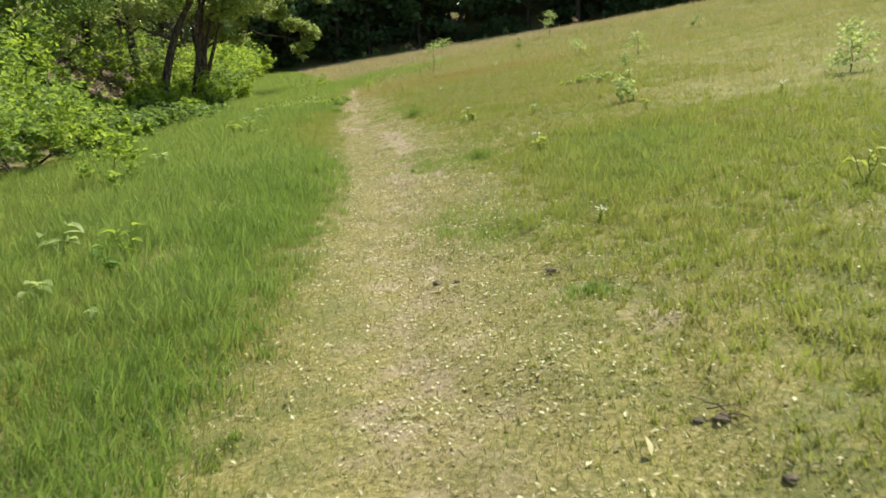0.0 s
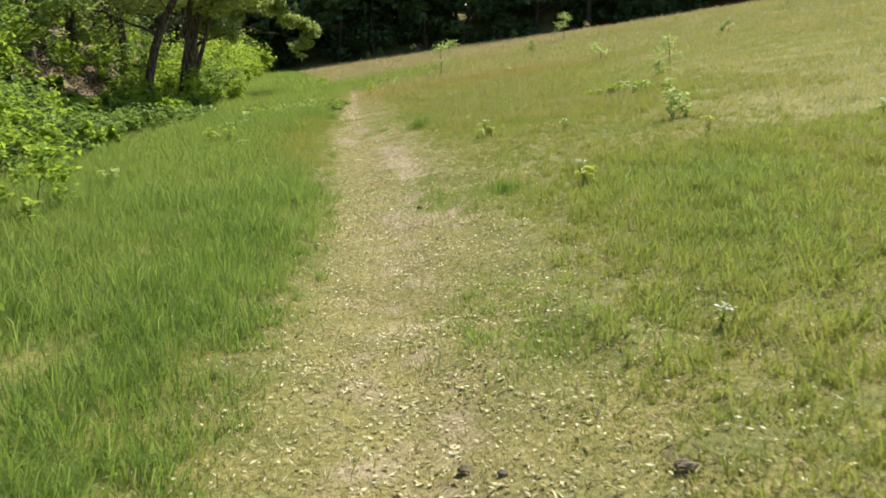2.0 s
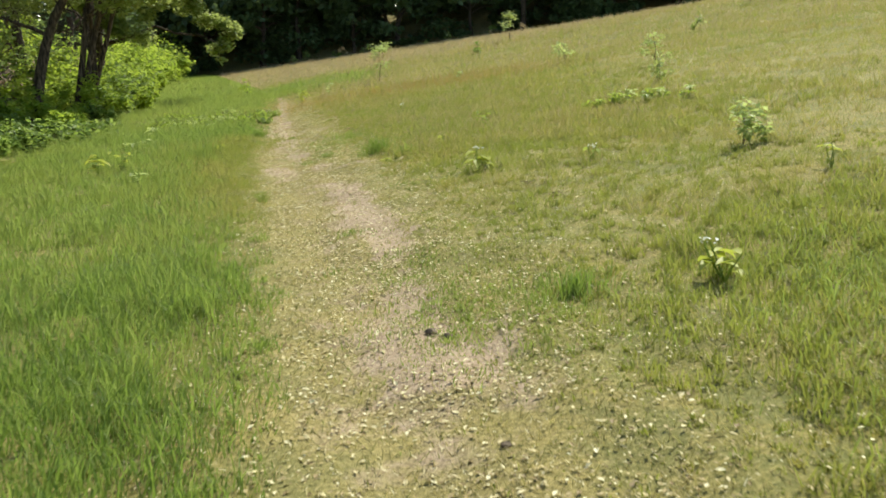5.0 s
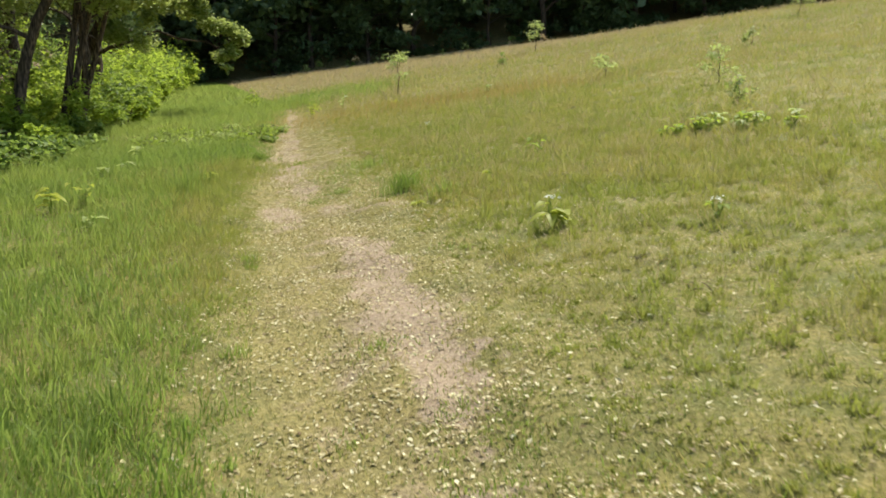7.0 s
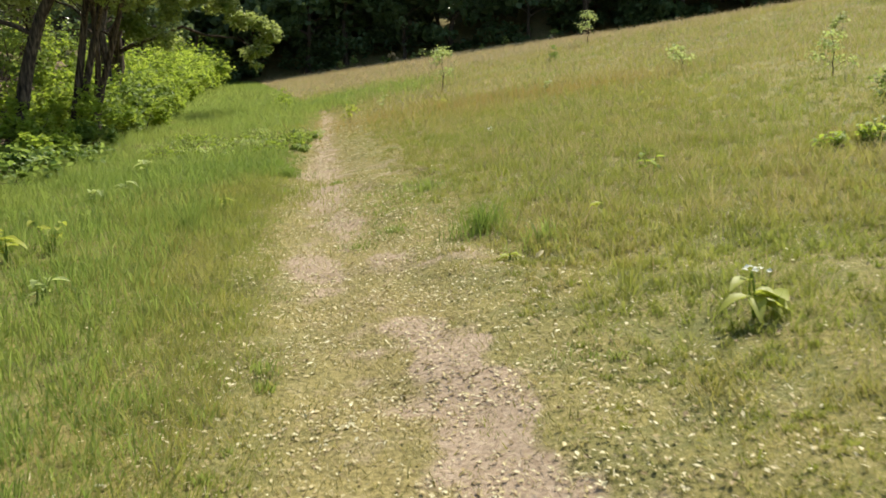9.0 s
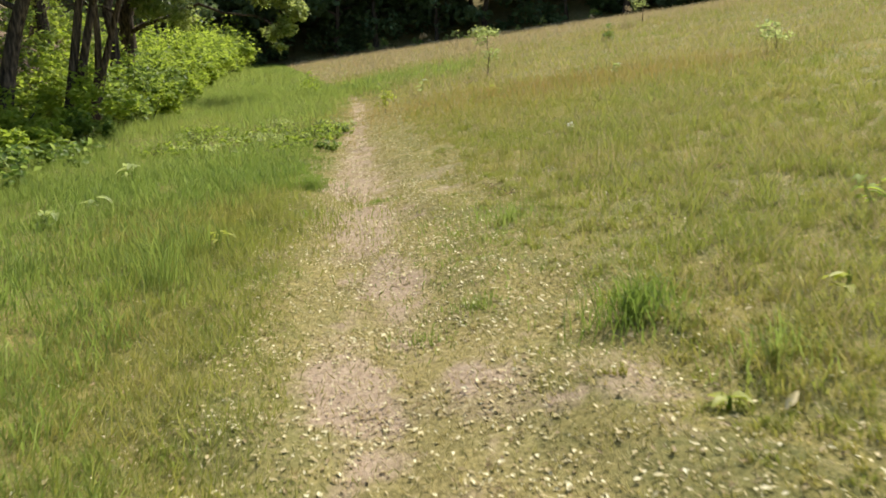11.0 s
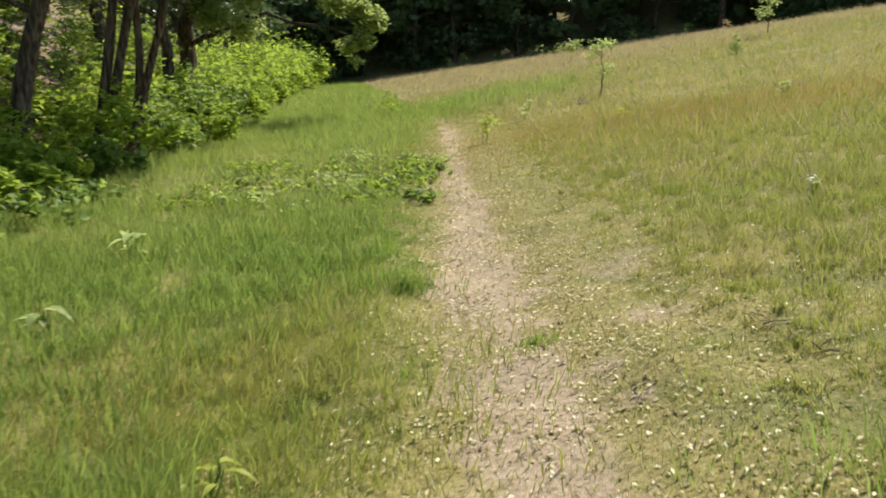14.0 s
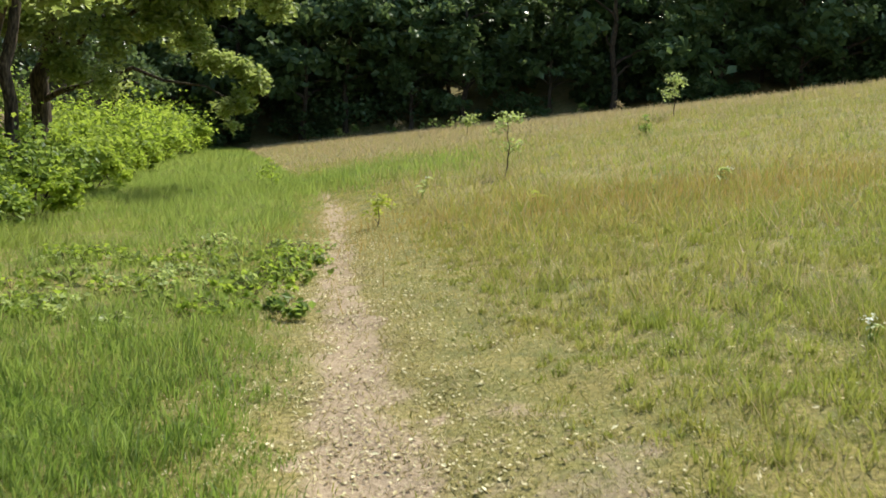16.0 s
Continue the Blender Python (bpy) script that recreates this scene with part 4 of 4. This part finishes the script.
# broad-leaved plants
for x, y, h, n, length, width, mat, label, top in (
        (0.42, 17.1, 0.24, 9, 0.16, 0.09, GOLD, "yellow-green broad-leaved plant with white flowers", PETAL), (1.47, 16.58, 0.17, 5, 0.08, 0.045, BRIGHT, "pale plant with a flat white flower head", PETAL),
        (1.15, 11.9, 0.24, 9, 0.13, 0.08, GOLD, "yellow-green plant with a white flower in long grass", PETAL), (-0.5, 19.05, 0.08, 6, 0.08, 0.05, GOLD, "low yellow-leaved plant beside the path", None),
        (0.25, 20.0, 0.14, 5, 0.12, 0.05, GOLD, "small yellow-leaved plant in the meadow", None), (0.95, 21.4, 0.26, 10, 0.11, 0.06, BRIGHT, "bright leafy weed in the meadow", None),
        (-0.05, 27.0, 0.16, 5, 0.06, 0.025, PALE, "pale star-shaped flower on a thin stem", PETAL), (-2.0, 38.6, 0.45, 8, 0.14, 0.08, PALE, "tall plant with a pale flower head", PETAL),
        (1.77, 35.1, 0.3, 8, 0.16, 0.09, PALE, "pale broad-leaved plant in the meadow", PETAL), (-0.45, 36.0, 0.22, 6, 0.14, 0.09, GOLD, "yellow-leaved plant in rust-brown grass", None),
        (1.13, 7.31, 0.1, 4, 0.055, 0.04, GOLD, "small yellow flower in green grass", PETAL), (4.65, 13.9, 0.2, 6, 0.1, 0.06, GOLD, "small yellow-leaved plant on the slope", PETAL),
        (3.0, 7.1, 0.26, 9, 0.11, 0.06, GOLD, "yellow-green weed in long grass", None), (2.9, 14.5, 0.22, 7, 0.1, 0.06, GOLD, "yellowish weed with dry stems", None),
        (-3.2, 8.2, 0.34, 12, 0.15, 0.09, PALE, "pale broad-leaved plant in lush grass", None), (-2.38, 6.9, 0.3, 10, 0.11, 0.07, SHRUB, "dark leafy seedling in lush grass", None),
        (-2.62, 6.2, 0.2, 8, 0.12, 0.07, PALE, "pale-leaved plant in lush grass", None), (-2.0, 5.65, 0.18, 8, 0.11, 0.06, PALE, "low pale-leaved plant in lush grass", None),
        (-4.0, 12.0, 0.36, 12, 0.15, 0.09, BRIGHT, "bright broad-leaved plant in lush grass", None), (-2.5, 7.7, 0.3, 9, 0.14, 0.08, BRIGHT, "bright broad-leaved weed in lush grass", None),
        (-4.3, 20.5, 0.3, 10, 0.16, 0.09, GOLD, "yellow-green broad-leaved plant in long grass", None), (-3.5, 19.0, 0.22, 8, 0.12, 0.06, PALE, "low pale-leaved weed in long grass", None),
        (-4.05, 20.8, 0.3, 8, 0.1, 0.06, GOLD, "upright yellow-leaved weed in long grass", None), (-4.92, 26.9, 0.26, 9, 0.22, 0.07, PALE, "pale arching fern in long grass", None),
        (-4.75, 24.1, 0.18, 9, 0.15, 0.08, PALE, "low pale-leaved plant in long grass", None), (-4.6, 24.9, 0.18, 8, 0.14, 0.07, PALE, "low pale-leaved weed in long grass", None),
        (-3.04, 22.71, 0.16, 6, 0.1, 0.035, GOLD, "small yellow-leaved plant in yellowing grass", None), (-5.6, 17.5, 0.4, 12, 0.16, 0.09, BRIGHT, "bright leafy plant before the shrubs", None), (-4.3, 15.2, 0.25, 9, 0.13, 0.08, PALE, "pale-leaved plant in lush grass", None)):
    weed("flowering_plant" if top else "leafy_plant", x, y, h, n, length, width, mat, label, "plant", "plants in the meadow", top)

# a row of low bushy plants across the slope
for k in range(15):
    t = rng.uniform(0, 1) ** 0.7
    x, y = 2.1 + 1.75 * t + rng.normal() * 0.08, 22.1 - 1.15 * t + rng.normal() * 0.12
    weed("leafy_plant", x, y, rng.uniform(0.1, 0.18) + 0.1 * t, 12, 0.09, 0.06, (BRIGHT, BRIGHT, PALE)[k % 3], "low bushy yellow-green plant on the slope", "plant", "row of low plants", None, 4)

# the broad-leaved patch beside the path
for k in range(50):
    x, y = -3.1 - 2.6 * rng.uniform() ** 1.3, 29.6 + 4.2 * rng.uniform() ** 1.2 + rng.normal() * 0.5
    h = rng.uniform(0.1, 0.19)
    plant = shrub("leafy_plant", x, y, h, h * 3.4, 110, 0.04, (BRIGHT, PALE, BRIGHT, LUSH)[k % 4], rng, "dense green broad-leaved weed beside the path", "weed patch beside the path")
    tagged(plant, category="plant")
# darker leaves on this plant paint the shadowed end of the patch
tagged(shrub("leafy_plant", -3.1, 29.5, 0.15, 0.4, 160, 0.05, SHRUB, rng, "leafy weed at the end of a weed patch, leaves darkened as shade", "weed patch beside the path"), category="plant")

# tufts
for x, y, h, r, n, mat, label in (
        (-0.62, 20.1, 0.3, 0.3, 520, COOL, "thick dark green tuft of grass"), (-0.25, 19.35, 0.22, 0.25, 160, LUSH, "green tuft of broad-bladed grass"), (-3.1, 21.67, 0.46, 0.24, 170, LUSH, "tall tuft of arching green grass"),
        (-2.57, 23.9, 0.14, 0.2, 70, LUSH, "small spiky tuft of grass"), 
        (-3.2, 22.6, 0.4, 0.3, 170, LUSH, "tall arching tuft of grass"), (-0.85, 14.75, 0.12, 0.22, 260, LUSH, "low green tuft on the path"),
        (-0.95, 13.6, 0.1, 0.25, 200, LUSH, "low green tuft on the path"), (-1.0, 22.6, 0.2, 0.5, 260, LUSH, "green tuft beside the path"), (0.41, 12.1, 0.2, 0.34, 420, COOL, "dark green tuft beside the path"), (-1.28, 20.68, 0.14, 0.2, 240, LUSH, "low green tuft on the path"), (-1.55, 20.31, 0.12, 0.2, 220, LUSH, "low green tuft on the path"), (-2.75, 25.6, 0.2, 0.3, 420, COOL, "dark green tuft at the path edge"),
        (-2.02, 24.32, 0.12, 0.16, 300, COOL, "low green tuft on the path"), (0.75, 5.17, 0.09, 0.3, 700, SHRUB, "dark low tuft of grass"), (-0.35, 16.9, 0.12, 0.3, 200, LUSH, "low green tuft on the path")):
    tuft(x, y, h, r, n, mat, label)


# dead stalks, clods and scraps on the ground
def make_clod():
    m, n, l, b = material("clod", 0.95)
    l.new(ramp(n, l, noise_tex(n, l, 30, 5), ((0.3, (0.06, 0.042, 0.028)), (0.7, (0.22, 0.165, 0.11)))), b.inputs["Base Color"])
    return m


CLOD = make_clod()


def clod(x, y, r, label="dark clod of earth on the path"):
    bm = bmesh.new()
    bmesh.ops.create_icosphere(bm, subdivisions=2, radius=r * 0.72)
    for q in bm.verts:
        q.co *= 1 + 0.35 * noise.noise(q.co * (2.2 / r) + Vector((x, y, 0)))
        q.co.z *= 0.6
    me = bpy.data.meshes.new("clod")
    bm.to_mesh(me)
    bm.free()
    me.materials.append(CLOD)
    ob = new("clod", me)
    ob.location = (x, y, float(ground_z(x, y)) + r * 0.25)
    tagged(ob, label, "clod of earth", "clods of earth")


for x, y, r in ((-0.07, 6.04, 0.04), (0.05, 5.95, 0.025), (-0.38, 11.78, 0.045), (-0.3, 11.7, 0.04), (-0.2, 10.3, 0.03), (-1.9, 24.6, 0.022), (0.62, 5.82, 0.05), (1.02, 2.85, 0.035), (0.95, 3.35, 0.045), (0.88, 3.4, 0.03)):
    clod(x, y, r)


def stalks(x, y, n, length, label):
    ob = thing("dead_plant", x, y, label, "dead plant", "dead stalks", 0.0)
    for k in range(n):
        a, up = rng.uniform(0, 6.283), rng.uniform(0.02, 0.4)
        s = rng.normal(size=3) * np.array([0.06, 0.06, 0]) + np.array([0, 0, 0.006])
        e = s + length * rng.uniform(0.5, 1) * np.array([np.cos(a), np.sin(a), up])
        v, f = tube(bent(s, e, (0, 0, 0.01), 5, rng, 0.15), 0.003 * np.linspace(1.2, 0.5, 5), 5)
        part("stalk", mesh_of("stalk", v, f, (CLOD, SEED)[k % 2], True), ob)


for x, y, n, length in ((0.62, 5.82, 11, 0.13), (0.92, 5.35, 8, 0.16), (0.35, 6.4, 4, 0.1), (1.0, 3.4, 8, 0.14), (0.77, 15.73, 7, 0.12), (0.85, 15.0, 7, 0.12), (0.04, 21.15, 9, 0.13), (-0.12, 22.05, 7, 0.12), (0.03, 22.9, 6, 0.11), (0.44, 22.4, 6, 0.11), (-1.05, 24.07, 8, 0.12), (-0.94, 23.67, 6, 0.12), (-0.6, 22.9, 5, 0.16), (0.7, 23.5, 6, 0.2)):
    stalks(x, y, n, length, "dark dead plant stalks lying on the turf")


def scrap(x, y, length, label):
    v, f = broad_leaf(length, length * 0.3, 0.1)
    turn = np.array(Euler((0.5, -0.3, rng.uniform(0, 6.283))).to_matrix())
    ob = new("dry_leaf", mesh_of("dry_leaf", v @ turn.T, f, CHIP, True))
    ob.location = (x, y, float(ground_z(x, y)) + 0.02)
    tagged(ob, label, "leaf", "dry leaves on the turf")


for x, y, s in ((0.66, 3.15, 0.09), (0.35, 3.35, 0.05), (-0.35, 18.95, 0.1), (4.3, 12.6, 0.09), (3.9, 10.4, 0.08), (0.2, 5.7, 0.05), (-1.75, 27.6, 0.05)):
    scrap(x, y, s, "pale dry leaf lying on the turf")
